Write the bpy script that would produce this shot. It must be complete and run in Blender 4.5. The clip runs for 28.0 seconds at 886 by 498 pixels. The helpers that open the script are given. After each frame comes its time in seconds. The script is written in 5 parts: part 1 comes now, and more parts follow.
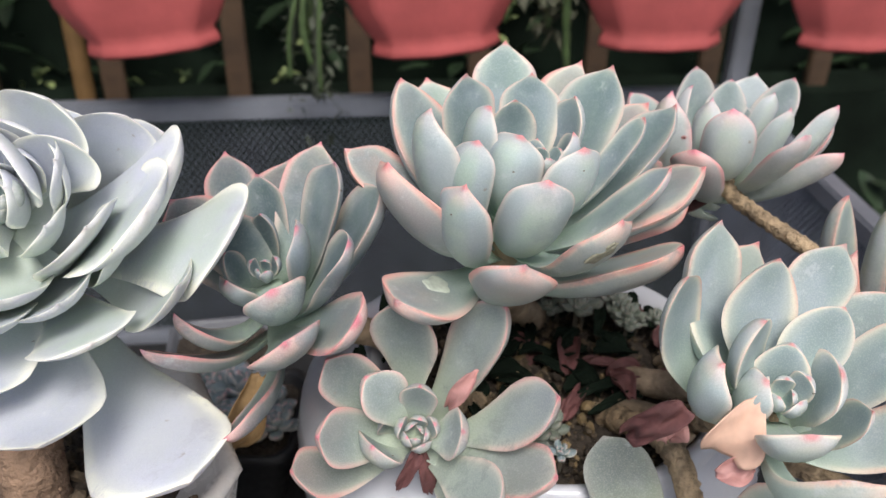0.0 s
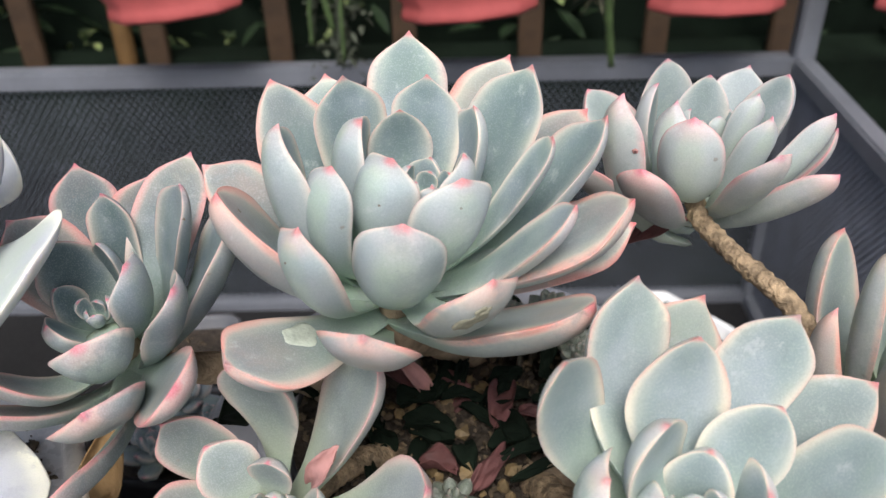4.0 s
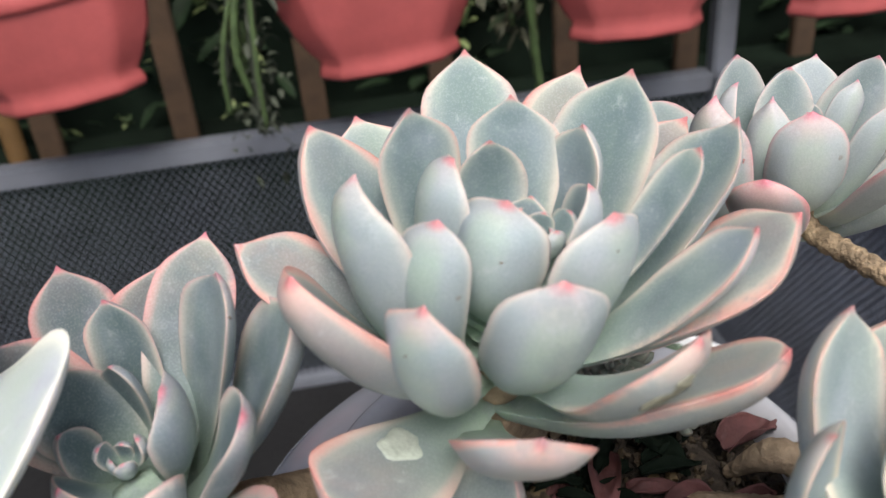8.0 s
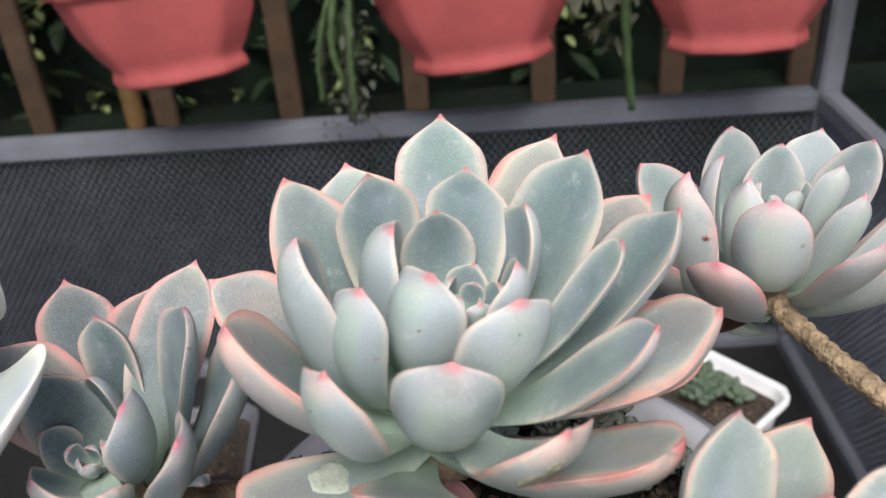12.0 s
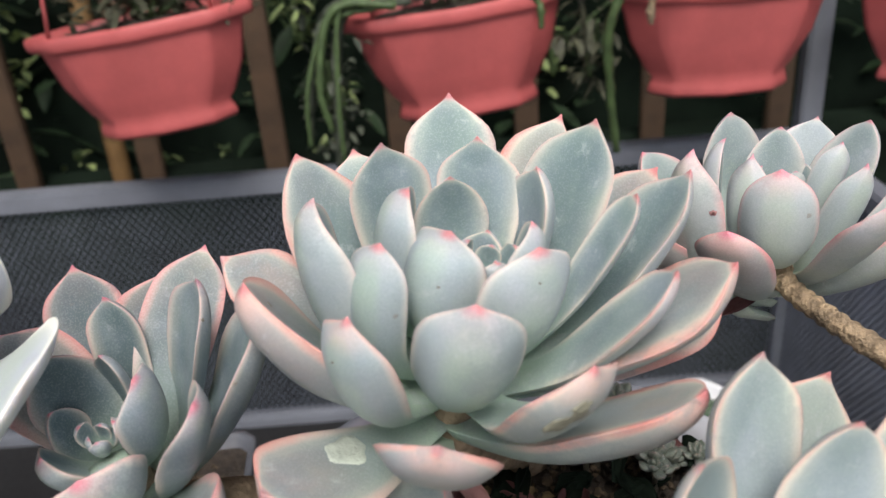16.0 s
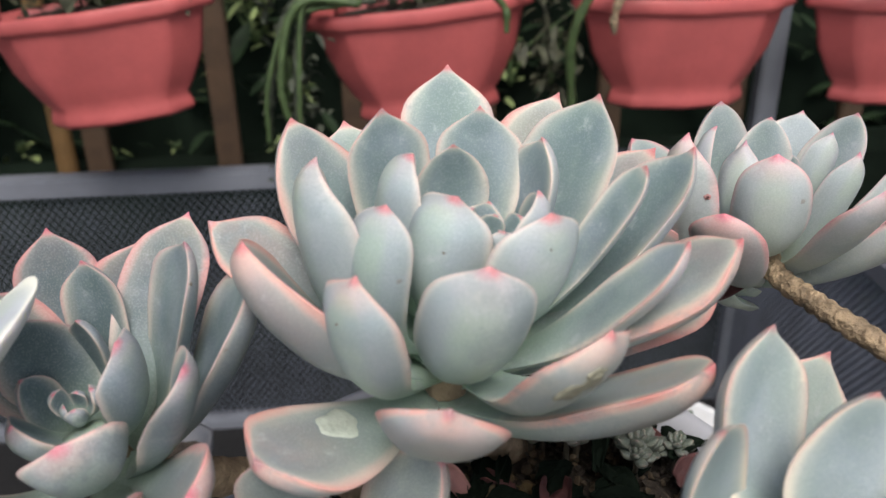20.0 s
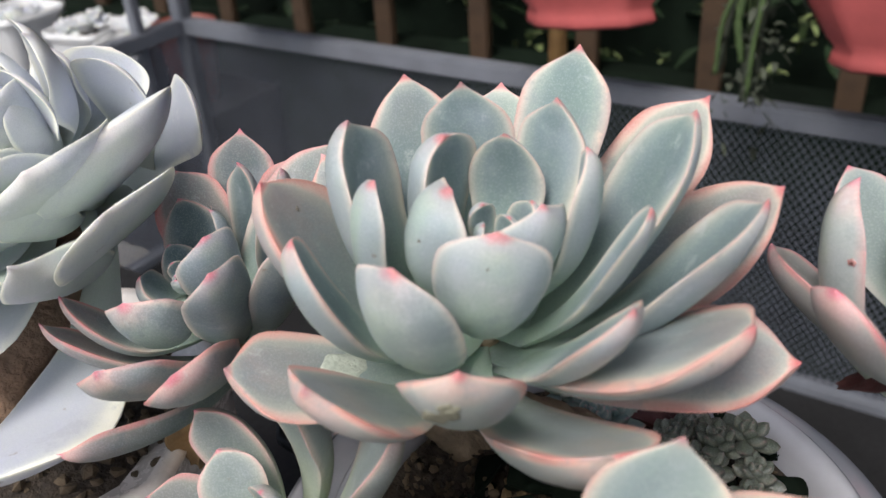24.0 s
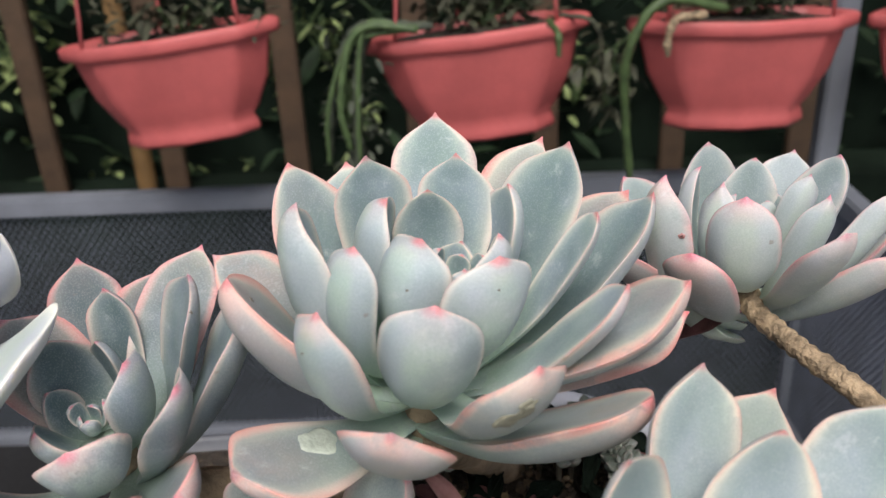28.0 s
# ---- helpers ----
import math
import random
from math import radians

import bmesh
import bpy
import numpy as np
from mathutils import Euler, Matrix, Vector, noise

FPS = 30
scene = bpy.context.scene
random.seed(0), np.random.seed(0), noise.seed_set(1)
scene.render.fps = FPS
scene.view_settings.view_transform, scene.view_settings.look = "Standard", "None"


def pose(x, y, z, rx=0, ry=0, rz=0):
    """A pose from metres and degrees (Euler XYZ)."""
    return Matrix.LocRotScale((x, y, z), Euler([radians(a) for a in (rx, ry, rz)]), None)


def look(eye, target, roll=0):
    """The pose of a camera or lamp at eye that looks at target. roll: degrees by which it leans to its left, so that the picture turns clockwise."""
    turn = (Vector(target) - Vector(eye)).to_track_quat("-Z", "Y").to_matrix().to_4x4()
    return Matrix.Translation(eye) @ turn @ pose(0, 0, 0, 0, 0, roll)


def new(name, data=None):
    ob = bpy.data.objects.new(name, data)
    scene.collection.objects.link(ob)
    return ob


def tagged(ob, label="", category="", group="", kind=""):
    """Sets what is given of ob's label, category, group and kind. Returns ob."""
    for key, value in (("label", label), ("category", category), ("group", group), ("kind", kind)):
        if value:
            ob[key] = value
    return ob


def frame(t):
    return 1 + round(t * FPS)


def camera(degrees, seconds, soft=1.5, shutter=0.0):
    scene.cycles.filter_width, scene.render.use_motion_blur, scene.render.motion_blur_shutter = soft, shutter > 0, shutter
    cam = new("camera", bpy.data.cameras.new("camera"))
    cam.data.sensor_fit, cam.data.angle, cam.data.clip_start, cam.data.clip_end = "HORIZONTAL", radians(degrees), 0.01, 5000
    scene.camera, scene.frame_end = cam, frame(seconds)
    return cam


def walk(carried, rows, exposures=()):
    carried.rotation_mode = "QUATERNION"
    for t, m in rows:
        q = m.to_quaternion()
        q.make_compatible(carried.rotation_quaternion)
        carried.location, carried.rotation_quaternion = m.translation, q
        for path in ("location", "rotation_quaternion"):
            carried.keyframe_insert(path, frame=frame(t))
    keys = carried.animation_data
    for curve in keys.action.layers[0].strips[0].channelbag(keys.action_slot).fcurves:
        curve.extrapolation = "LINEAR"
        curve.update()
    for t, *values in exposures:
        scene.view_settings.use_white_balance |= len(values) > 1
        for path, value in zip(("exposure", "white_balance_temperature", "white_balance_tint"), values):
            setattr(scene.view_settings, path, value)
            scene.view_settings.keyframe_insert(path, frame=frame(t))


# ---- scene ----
cam = camera(54.17, 28.0)
cam.data.dof.use_dof, cam.data.dof.focus_distance, cam.data.dof.aperture_fstop = True, 0.27, 17.0
PATH = [
    (0, (0.01087, 0.01422, 1.00544), (0.03646, 0.27026, 0.85120), 0.653),
    (0.5, (-0.03087, 0.03762, 0.98183), (0.00474, 0.29352, 0.82936), 2.182),
    (1, (-0.03301, 0.03940, 0.97346), (0.00702, 0.29343, 0.81896), 2.424),
    (1.5, (0.01383, 0.02621, 0.97740), (0.06006, 0.27782, 0.82069), 2.004),
    (1.7, (0.0315, 0.0180, 0.9810), (0.0817, 0.2714, 0.8227), 2.226),
    (2, (0.06213, 0.01127, 0.98214), (0.10496, 0.26375, 0.82589), 1.948),
    (2.3, (0.08618, 0.01091, 0.98589), (0.12366, 0.26327, 0.82806), 2.790),
    (2.5, (0.09936, 0.00825, 0.98619), (0.12774, 0.26108, 0.82722), 2.880),
    (3, (0.11954, 0.03580, 0.99772), (0.12067, 0.28553, 0.83149), 1.200),
    (3.2, (0.1129, 0.0424, 1.0002), (0.1049, 0.2960, 0.8302), 0.134),
    (3.5, (0.09963, 0.06560, 0.99935), (0.08903, 0.31441, 0.83207), -1.050),
    (5.5, (0.04635, 0.08326, 0.98243), (0.07320, 0.33948, 0.82870), -1.597),
    (6, (0.04374, 0.06762, 0.97623), (0.07329, 0.32887, 0.83174), -2.047),
    (6.5, (0.04665, 0.09004, 0.96900), (0.08560, 0.35196, 0.82800), -3.560),
    (7, (0.02299, 0.12434, 0.95374), (0.08459, 0.37955, 0.80858), -4.248),
    (7.5, (0.01145, 0.14507, 0.95619), (0.07369, 0.39653, 0.80488), -4.347),
    (8, (0.03108, 0.12651, 0.97116), (0.06176, 0.38333, 0.81916), -5.459),
    (8.5, (0.05398, 0.13018, 0.97164), (0.05493, 0.38642, 0.81563), -5.311),
    (9, (0.08552, 0.13509, 0.97301), (0.04451, 0.38762, 0.81634), -6.304),
    (9.5, (0.10279, 0.14452, 0.95887), (0.03384, 0.38926, 0.79965), -5.967),
    (10, (0.11341, 0.14887, 0.96358), (0.03460, 0.38919, 0.80223), -6.204),
    (10.5, (0.10908, 0.14502, 0.97318), (0.03663, 0.38730, 0.81178), -7.566),
    (11, (0.10885, 0.13995, 0.98334), (0.06233, 0.38761, 0.82055), -7.641),
    (11.5, (0.08954, 0.11846, 0.99824), (0.07216, 0.37026, 0.83608), -6.104),
    (13.5, (0.06011, 0.12037, 0.96931), (0.05971, 0.39027, 0.83833), -3.170),
    (14, (0.06926, 0.11207, 0.98595), (0.06261, 0.38152, 0.85423), -4.465),
    (14.5, (0.06406, 0.10231, 0.97691), (0.05755, 0.36969, 0.84104), -4.850),
    (15, (0.06265, 0.09785, 0.97476), (0.05505, 0.36577, 0.84000), -4.798),
    (15.5, (0.06616, 0.10483, 0.97482), (0.06037, 0.37192, 0.83832), -4.943),
    (16, (0.06288, 0.10625, 0.97313), (0.06255, 0.37359, 0.83700), -4.636),
    (16.5, (0.06353, 0.10833, 0.97302), (0.06394, 0.37468, 0.83497), -4.905),
    (17, (0.05669, 0.11161, 0.96655), (0.06181, 0.37927, 0.83114), -4.311),
    (17.5, (0.04960, 0.11747, 0.96849), (0.06804, 0.38443, 0.83289), -3.610),
    (18, (0.02746, 0.11162, 0.96292), (0.05454, 0.37972, 0.83106), -3.073),
    (18.5, (0.02322, 0.11764, 0.95770), (0.05291, 0.38447, 0.82383), -3.701),
    (19, (0.02537, 0.11622, 0.95648), (0.05496, 0.38414, 0.82478), -3.409),
    (19.5, (0.03122, 0.11261, 0.95475), (0.06437, 0.38103, 0.82494), -1.254),
    (20, (0.04876, 0.10761, 0.96177), (0.06771, 0.37573, 0.82855), -1.070),
    (20.5, (0.06353, 0.09708, 0.96833), (0.05924, 0.36340, 0.83029), -2.134),
    (21, (0.07455, 0.09254, 0.97247), (0.04724, 0.35331, 0.82669), -4.055),
    (21.5, (0.09888, 0.08786, 0.97463), (0.05121, 0.34227, 0.82295), -4.275),
    (22, (0.12894, 0.10726, 0.97594), (0.05818, 0.35195, 0.81745), -6.625),
    (22.5, (0.13316, 0.13045, 0.96255), (0.04662, 0.37772, 0.81639), -3.469),
    (24.5, (0.15944, 0.14439, 0.98459), (0.01038, 0.35269, 0.82841), -4.583),
    (25, (0.15079, 0.13627, 0.99617), (0.02614, 0.35786, 0.83692), -5.146),
    (25.5, (0.11078, 0.13329, 0.98238), (0.04077, 0.37639, 0.82114), -4.768),
    (26, (0.08614, 0.11610, 0.99373), (0.06397, 0.36889, 0.83372), -4.824),
    (26.2, (0.07581, 0.09888, 0.99695), (0.06334, 0.35321, 0.83833), -3.792),
    (26.5, (0.07127, 0.08370, 0.99800), (0.06362, 0.34057, 0.84322), -3.515),
    (27, (0.06813, 0.07813, 0.99191), (0.06364, 0.33965, 0.84498), -3.101),
    (27.5, (0.06350, 0.08239, 0.98317), (0.06918, 0.34811, 0.84402), -2.038),
    (28, (0.07548, 0.09102, 0.97550), (0.06769, 0.36203, 0.84706), -2.754),
]
walk(cam, [(t, look(eye, target, roll)) for t, eye, target, roll in PATH], exposures=[(0.0, 0.49), (2.0, 0.46), (2.6, 0.60), (6.0, 0.57), (7.0, 0.58), (9.0, 0.47), (11.0, 0.53), (14.0, 0.52), (18.0, 0.46), (22.0, 0.34), (24.5, 0.44), (26.0, 0.46), (28.0, 0.47)])
SKY, SUN = 0.115, 1.9

# ---------------------------------------------------------------- light
world = bpy.data.worlds.new("overcast_sky")
scene.world = world
world.use_nodes = True
wn = world.node_tree
sky = wn.nodes.new("ShaderNodeTexSky")
sky.sky_type, sky.sun_disc = "NISHITA", False
sky.sun_elevation, sky.sun_rotation = radians(56), radians(179)
sky.air_density, sky.dust_density = 1.0, 4.0
wn.nodes["Background"].inputs["Strength"].default_value = SKY
wn.links.new(sky.outputs[0], wn.nodes["Background"].inputs[0])
sun = new("sun", bpy.data.lights.new("sun", "SUN"))
sun.data.energy, sun.data.angle, sun.data.color = SUN, radians(26), (1.0, 0.98, 0.955)
sun.matrix_world = look((0.06, -0.85, 2.6), (0.05, 0.3, 0.85))


# ---------------------------------------------------------------- materials
def mat(name, rough=0.6, metal=0.0, spec=0.5):
    m = bpy.data.materials.new(name)
    m.use_nodes = True
    p = m.node_tree.nodes["Principled BSDF"]
    p.inputs["Roughness"].default_value = rough
    p.inputs["Metallic"].default_value = metal
    p.inputs["Specular IOR Level"].default_value = spec
    return m, m.node_tree, p


def nd(tree, kind, **values):
    n = tree.nodes.new(kind)
    for key, value in values.items():
        if key in n.inputs:
            n.inputs[key].default_value = value
    return n


def mix(tree, fac, a, b, blend="MIX"):
    n = tree.nodes.new("ShaderNodeMix")
    n.data_type, n.blend_type = "RGBA", blend
    for slot, value in ((n.inputs[0], fac), (n.inputs[6], a), (n.inputs[7], b)):
        if isinstance(value, bpy.types.NodeSocket):
            tree.links.new(value, slot)
        else:
            slot.default_value = (*value, 1.0) if isinstance(value, tuple) and len(value) == 3 else value
    return n.outputs[2]


def ramp(tree, value, a, b, low=0.0, high=1.0):
    n = tree.nodes.new("ShaderNodeMapRange")
    n.interpolation_type = "SMOOTHSTEP"
    tree.links.new(value, n.inputs[0])
    for i, v in enumerate((a, b, low, high)):
        n.inputs[i + 1].default_value = v
    return n.outputs[0]


def times(tree, a, b, op="MULTIPLY"):
    n = tree.nodes.new("ShaderNodeMath")
    n.operation = op
    for slot, v in zip(n.inputs, (a, b)):
        if isinstance(v, bpy.types.NodeSocket):
            tree.links.new(v, slot)
        else:
            slot.default_value = v
    return n.outputs[0]


def noise_of(tree, scale, detail=4.0, rough=0.55, where="Object"):
    c = tree.nodes.new("ShaderNodeTexCoord")
    n = nd(tree, "ShaderNodeTexNoise", Scale=scale, Detail=detail, Roughness=rough)
    tree.links.new(c.outputs[where], n.inputs["Vector"])
    return n.outputs["Fac"]


def relief(tree, shader, height, strength, distance):
    b = nd(tree, "ShaderNodeBump", Strength=strength, Distance=distance)
    tree.links.new(height, b.inputs["Height"])
    tree.links.new(b.outputs[0], shader.inputs["Normal"])


def attr(tree, name):
    n = tree.nodes.new("ShaderNodeAttribute")
    n.attribute_name = name
    return n.outputs["Fac"]


def plain(name, colour, rough=0.6, metal=0.0, vary=0.25, scale=30.0, bump=0.15, grain=0.0005, spec=0.5, fine=220.0):
    """A surface with broad stains and fine grain."""
    m, t, p = mat(name, rough, metal, spec)
    broad, small = noise_of(t, scale), noise_of(t, fine, 3.0)
    dark = tuple(c * (1 - vary) for c in colour)
    light = tuple(min(1.0, c * (1 + vary * 0.6)) for c in colour)
    c = mix(t, ramp(t, broad, 0.3, 0.7), dark, light)
    c = mix(t, times(t, small, 0.25), c, tuple(v * 0.55 for v in colour))
    t.links.new(c, p.inputs["Base Color"])
    r = ramp(t, small, 0.2, 0.8, max(0.02, rough - 0.1), min(1.0, rough + 0.12))
    t.links.new(r, p.inputs["Roughness"])
    if bump:
        relief(t, p, small, bump, grain)
    return m


def leaf_material(name, body, pale, margin, red, red_amount, rough=0.5, bloom=0.35, inner=0.55, halo=0.55, line=0.45, stain=0.38, foot=(0.68, 0.16), green=0.45, lilac=0.36, dusk=0.9):
    """A fleshy leaf: waxy bloom, upper face darkened for thinner bloom and for shading, paler foot, cream margin, red
    tip and rim that spread on old leaves.
    """
    m, t, p = mat(name, rough, 0.0, 0.35)
    along, edge, upper, flush = (attr(t, n) for n in ("along", "edge", "upper", "flush"))
    rnd = t.nodes.new("ShaderNodeObjectInfo").outputs["Random"]
    broad, small, tiny = noise_of(t, 60.0), noise_of(t, 320.0, 3.0), noise_of(t, 1400.0, 2.0)
    dusty = tuple(min(1.0, c * 0.74 + 0.19) for c in body)
    c = mix(t, times(t, ramp(t, broad, 0.25, 0.75), bloom * 2), body, dusty)
    c = mix(t, times(t, rnd, 0.3), c, tuple(v * k for v, k in zip(body, (0.80, 0.84, 0.90))))
    # upper face darker, most along its middle: less bloom plus shading in the colour
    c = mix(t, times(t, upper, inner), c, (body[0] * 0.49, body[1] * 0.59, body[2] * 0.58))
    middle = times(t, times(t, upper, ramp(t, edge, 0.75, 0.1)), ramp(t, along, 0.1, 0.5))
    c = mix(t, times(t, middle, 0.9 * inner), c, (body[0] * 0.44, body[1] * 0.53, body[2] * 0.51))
    hazy = noise_of(t, 24.0, 3.0)
    c = mix(t, times(t, ramp(t, hazy, 0.46, 0.62), 0.45), c, (dusty[0] * 0.98, dusty[1] * 0.98, min(1.0, dusty[2] * 1.10)))
    # green of the flesh shows at the foot and in worn streaks
    streak = nd(t, "ShaderNodeTexNoise", Scale=14.0, Detail=3.0)
    t.links.new(t.nodes.new("ShaderNodeTexCoord").outputs["Object"], streak.inputs["Vector"])
    c = mix(t, times(t, ramp(t, streak.outputs["Fac"], 0.48, 0.66), stain), c, tuple(v * k for v, k in zip(pale, (0.92, 1.0, 0.85))))
    c = mix(t, times(t, ramp(t, times(t, along, times(t, broad, 0.20), "ADD"), foot[0], foot[1]), 0.78), c, pale)
    c = mix(t, times(t, ramp(t, small, 0.45, 0.75), 0.08), c, tuple(min(1.0, v * 1.12) for v in pale))
    below = ramp(t, upper, 1.0, 0.0)
    keel = times(t, times(t, ramp(t, edge, 0.30, 0.0), below), ramp(t, along, 0.15, 0.45))
    c = mix(t, times(t, times(t, keel, ramp(t, broad, 0.3, 0.7, 0.3, 1.0)), green), c, tuple(v * k for v, k in zip(pale, (1.0, 1.04, 0.92))))
    c = mix(t, times(t, times(t, times(t, ramp(t, along, 0.50, 0.95), below), ramp(t, hazy, 0.40, 0.62)), lilac), c, (body[0] * 1.35, body[1] * 1.05, body[2] * 1.10))
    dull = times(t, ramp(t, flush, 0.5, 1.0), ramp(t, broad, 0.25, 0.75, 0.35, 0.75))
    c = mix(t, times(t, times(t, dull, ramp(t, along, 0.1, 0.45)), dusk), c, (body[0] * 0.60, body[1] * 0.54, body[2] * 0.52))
    # old leaves blush towards the tip, mostly on the back
    blush = times(t, times(t, ramp(t, along, 0.40, 0.95), ramp(t, flush, 0.4, 1.0)), ramp(t, broad, 0.2, 0.8, 0.05, 0.35))
    c = mix(t, times(t, blush, red_amount), c, tuple(0.55 * a + 0.45 * b for a, b in zip(margin, red)))
    # soft cream margin, salmon outside it, red at the very rim
    wob = times(t, times(t, edge, times(t, times(t, broad, 0.14), -0.07, "ADD"), "ADD"), times(t, flush, 0.05), "ADD")
    patch = ramp(t, noise_of(t, 45.0, 3.0), 0.36, 0.64, 0.3, 1.0)
    uneven = ramp(t, noise_of(t, 28.0, 2.0), 0.35, 0.65, 0.5, 1.0)
    half = times(t, times(t, ramp(t, along, 0.15, 0.6), ramp(t, upper, 0.0, 1.0, 0.35, 1.0)), uneven)
    c = mix(t, times(t, times(t, ramp(t, wob, 0.45, 0.95), half), halo), c, tuple(0.5 * a + 0.5 * b for a, b in zip(margin, pale)))
    c = mix(t, times(t, times(t, times(t, ramp(t, wob, 0.74, 0.97), ramp(t, along, 0.2, 0.5)), uneven), line), c, tuple(min(1.0, v * 1.08) for v in margin))
    old = times(t, ramp(t, flush, 0.25, 0.9), times(t, ramp(t, wob, 0.76, 0.94), ramp(t, along, 0.2, 0.7)))
    c = mix(t, times(t, times(t, old, patch), min(1.0, 1.0 * red_amount)), c, tuple(0.72 * a + 0.28 * b for a, b in zip(red, margin)))
    spread = times(t, times(t, flush, 0.6), 0.4, "ADD")
    c = mix(t, times(t, times(t, ramp(t, times(t, wob, times(t, along, 0.10), "ADD"), 0.95, 1.10), ramp(t, along, 0.35, 0.9, 0.0, 1.0)), times(t, times(t, spread, red_amount), ramp(t, upper, 0.0, 1.0, 0.7, 1.0))), c, tuple(0.35 * a + 0.65 * b for a, b in zip(margin, red)))
    c = mix(t, times(t, times(t, ramp(t, wob, 0.96, 1.04), ramp(t, along, 0.45, 0.9)), times(t, times(t, spread, red_amount * 0.75), patch)), c, red)
    c = mix(t, times(t, times(t, ramp(t, times(t, along, times(t, broad, 0.06), "ADD"), 0.89, 1.03), below), times(t, times(t, flush, 0.7), 0.16, "ADD")), c, tuple(0.5 * a + 0.5 * b for a, b in zip(margin, red)))
    c = mix(t, times(t, ramp(t, times(t, along, times(t, small, 0.02), "ADD"), 0.972, 1.004), min(1.0, red_amount * 0.8)), c, (red[0], red[1] * 0.95, red[2] * 1.25))
    # scars, specks and rubbed bloom
    spots = noise_of(t, 150.0, 2.0)
    c = mix(t, times(t, ramp(t, spots, 0.74, 0.79), 0.6), c, (0.25, 0.19, 0.14))
    rub = noise_of(t, 38.0, 6.0, 0.7)
    c = mix(t, times(t, ramp(t, rub, 0.54, 0.61), 0.40), c, tuple(v * 0.76 for v in body))
    scuff = noise_of(t, 95.0, 6.0, 0.75)
    c = mix(t, times(t, ramp(t, scuff, 0.58, 0.68), 0.36), c, tuple(min(1.0, v * 0.5 + 0.42) for v in body))
    dust = noise_of(t, 2300.0, 1.0)
    c = mix(t, times(t, ramp(t, dust, 0.50, 0.66), 0.15), c, tuple(min(1.0, v * 0.4 + 0.5) for v in body))
    c = mix(t, times(t, ramp(t, dust, 0.50, 0.34), 0.14), c, tuple(v * 0.6 for v in body))
    t.links.new(c, p.inputs["Base Color"])
    p.inputs["Subsurface Weight"].default_value = 0.18
    p.inputs["Subsurface Radius"].default_value = (0.006, 0.006, 0.004)
    p.inputs["Subsurface Scale"].default_value = 0.5
    t.links.new(ramp(t, rub, 0.3, 0.7, rough + 0.1, rough - 0.12), p.inputs["Roughness"])
    relief(t, p, times(t, times(t, tiny, 0.4), times(t, scuff, 0.6), "ADD"), 0.24, 0.0003)
    return m


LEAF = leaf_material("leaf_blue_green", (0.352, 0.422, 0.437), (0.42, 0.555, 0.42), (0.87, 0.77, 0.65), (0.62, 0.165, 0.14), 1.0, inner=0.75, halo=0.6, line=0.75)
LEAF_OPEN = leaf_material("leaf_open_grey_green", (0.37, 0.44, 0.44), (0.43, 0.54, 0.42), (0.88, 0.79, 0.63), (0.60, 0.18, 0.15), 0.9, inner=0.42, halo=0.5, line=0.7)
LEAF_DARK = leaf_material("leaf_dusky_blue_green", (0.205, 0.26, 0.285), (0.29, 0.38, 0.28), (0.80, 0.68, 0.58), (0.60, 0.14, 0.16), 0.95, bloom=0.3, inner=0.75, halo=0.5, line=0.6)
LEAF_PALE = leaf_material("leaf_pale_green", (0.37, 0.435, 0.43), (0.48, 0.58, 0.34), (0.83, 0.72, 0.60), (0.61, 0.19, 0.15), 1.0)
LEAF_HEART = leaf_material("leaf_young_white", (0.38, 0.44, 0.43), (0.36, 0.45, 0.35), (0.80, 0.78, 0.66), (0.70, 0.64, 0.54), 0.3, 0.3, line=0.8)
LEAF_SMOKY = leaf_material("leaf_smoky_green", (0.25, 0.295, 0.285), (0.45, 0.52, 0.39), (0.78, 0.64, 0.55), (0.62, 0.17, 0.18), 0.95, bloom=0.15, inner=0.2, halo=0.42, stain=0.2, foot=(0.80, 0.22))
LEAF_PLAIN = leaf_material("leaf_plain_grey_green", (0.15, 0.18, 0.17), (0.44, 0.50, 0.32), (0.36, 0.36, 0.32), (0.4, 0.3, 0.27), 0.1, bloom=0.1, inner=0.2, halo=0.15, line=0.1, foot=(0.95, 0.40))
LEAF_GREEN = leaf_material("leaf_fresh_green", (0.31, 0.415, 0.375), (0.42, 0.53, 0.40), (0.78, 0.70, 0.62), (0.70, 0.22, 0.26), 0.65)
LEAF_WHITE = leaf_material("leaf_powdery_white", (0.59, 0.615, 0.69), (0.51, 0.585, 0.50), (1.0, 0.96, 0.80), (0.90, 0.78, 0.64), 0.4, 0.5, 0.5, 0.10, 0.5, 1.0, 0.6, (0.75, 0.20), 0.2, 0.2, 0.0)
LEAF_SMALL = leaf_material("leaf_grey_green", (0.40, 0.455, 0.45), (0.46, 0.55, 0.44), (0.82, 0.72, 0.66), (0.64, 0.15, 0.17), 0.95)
SEDUM = leaf_material("sedum_leaf", (0.13, 0.155, 0.12), (0.16, 0.19, 0.13), (0.28, 0.25, 0.21), (0.28, 0.16, 0.15), 0.5)
SEEDLING = leaf_material("seedling_leaf", (0.06, 0.11, 0.055), (0.08, 0.14, 0.06), (0.10, 0.15, 0.08), (0.12, 0.10, 0.07), 0.3)
DRY = plain("dry_leaf", (0.155, 0.06, 0.058), 0.75, vary=0.5, scale=60, bump=0.5, grain=0.002)
OCHRE = plain("withered_leaf_ochre", (0.30, 0.19, 0.085), 0.7, vary=0.4, scale=60, bump=0.4, grain=0.002)
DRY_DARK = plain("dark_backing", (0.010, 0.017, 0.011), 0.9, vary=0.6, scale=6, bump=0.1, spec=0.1)
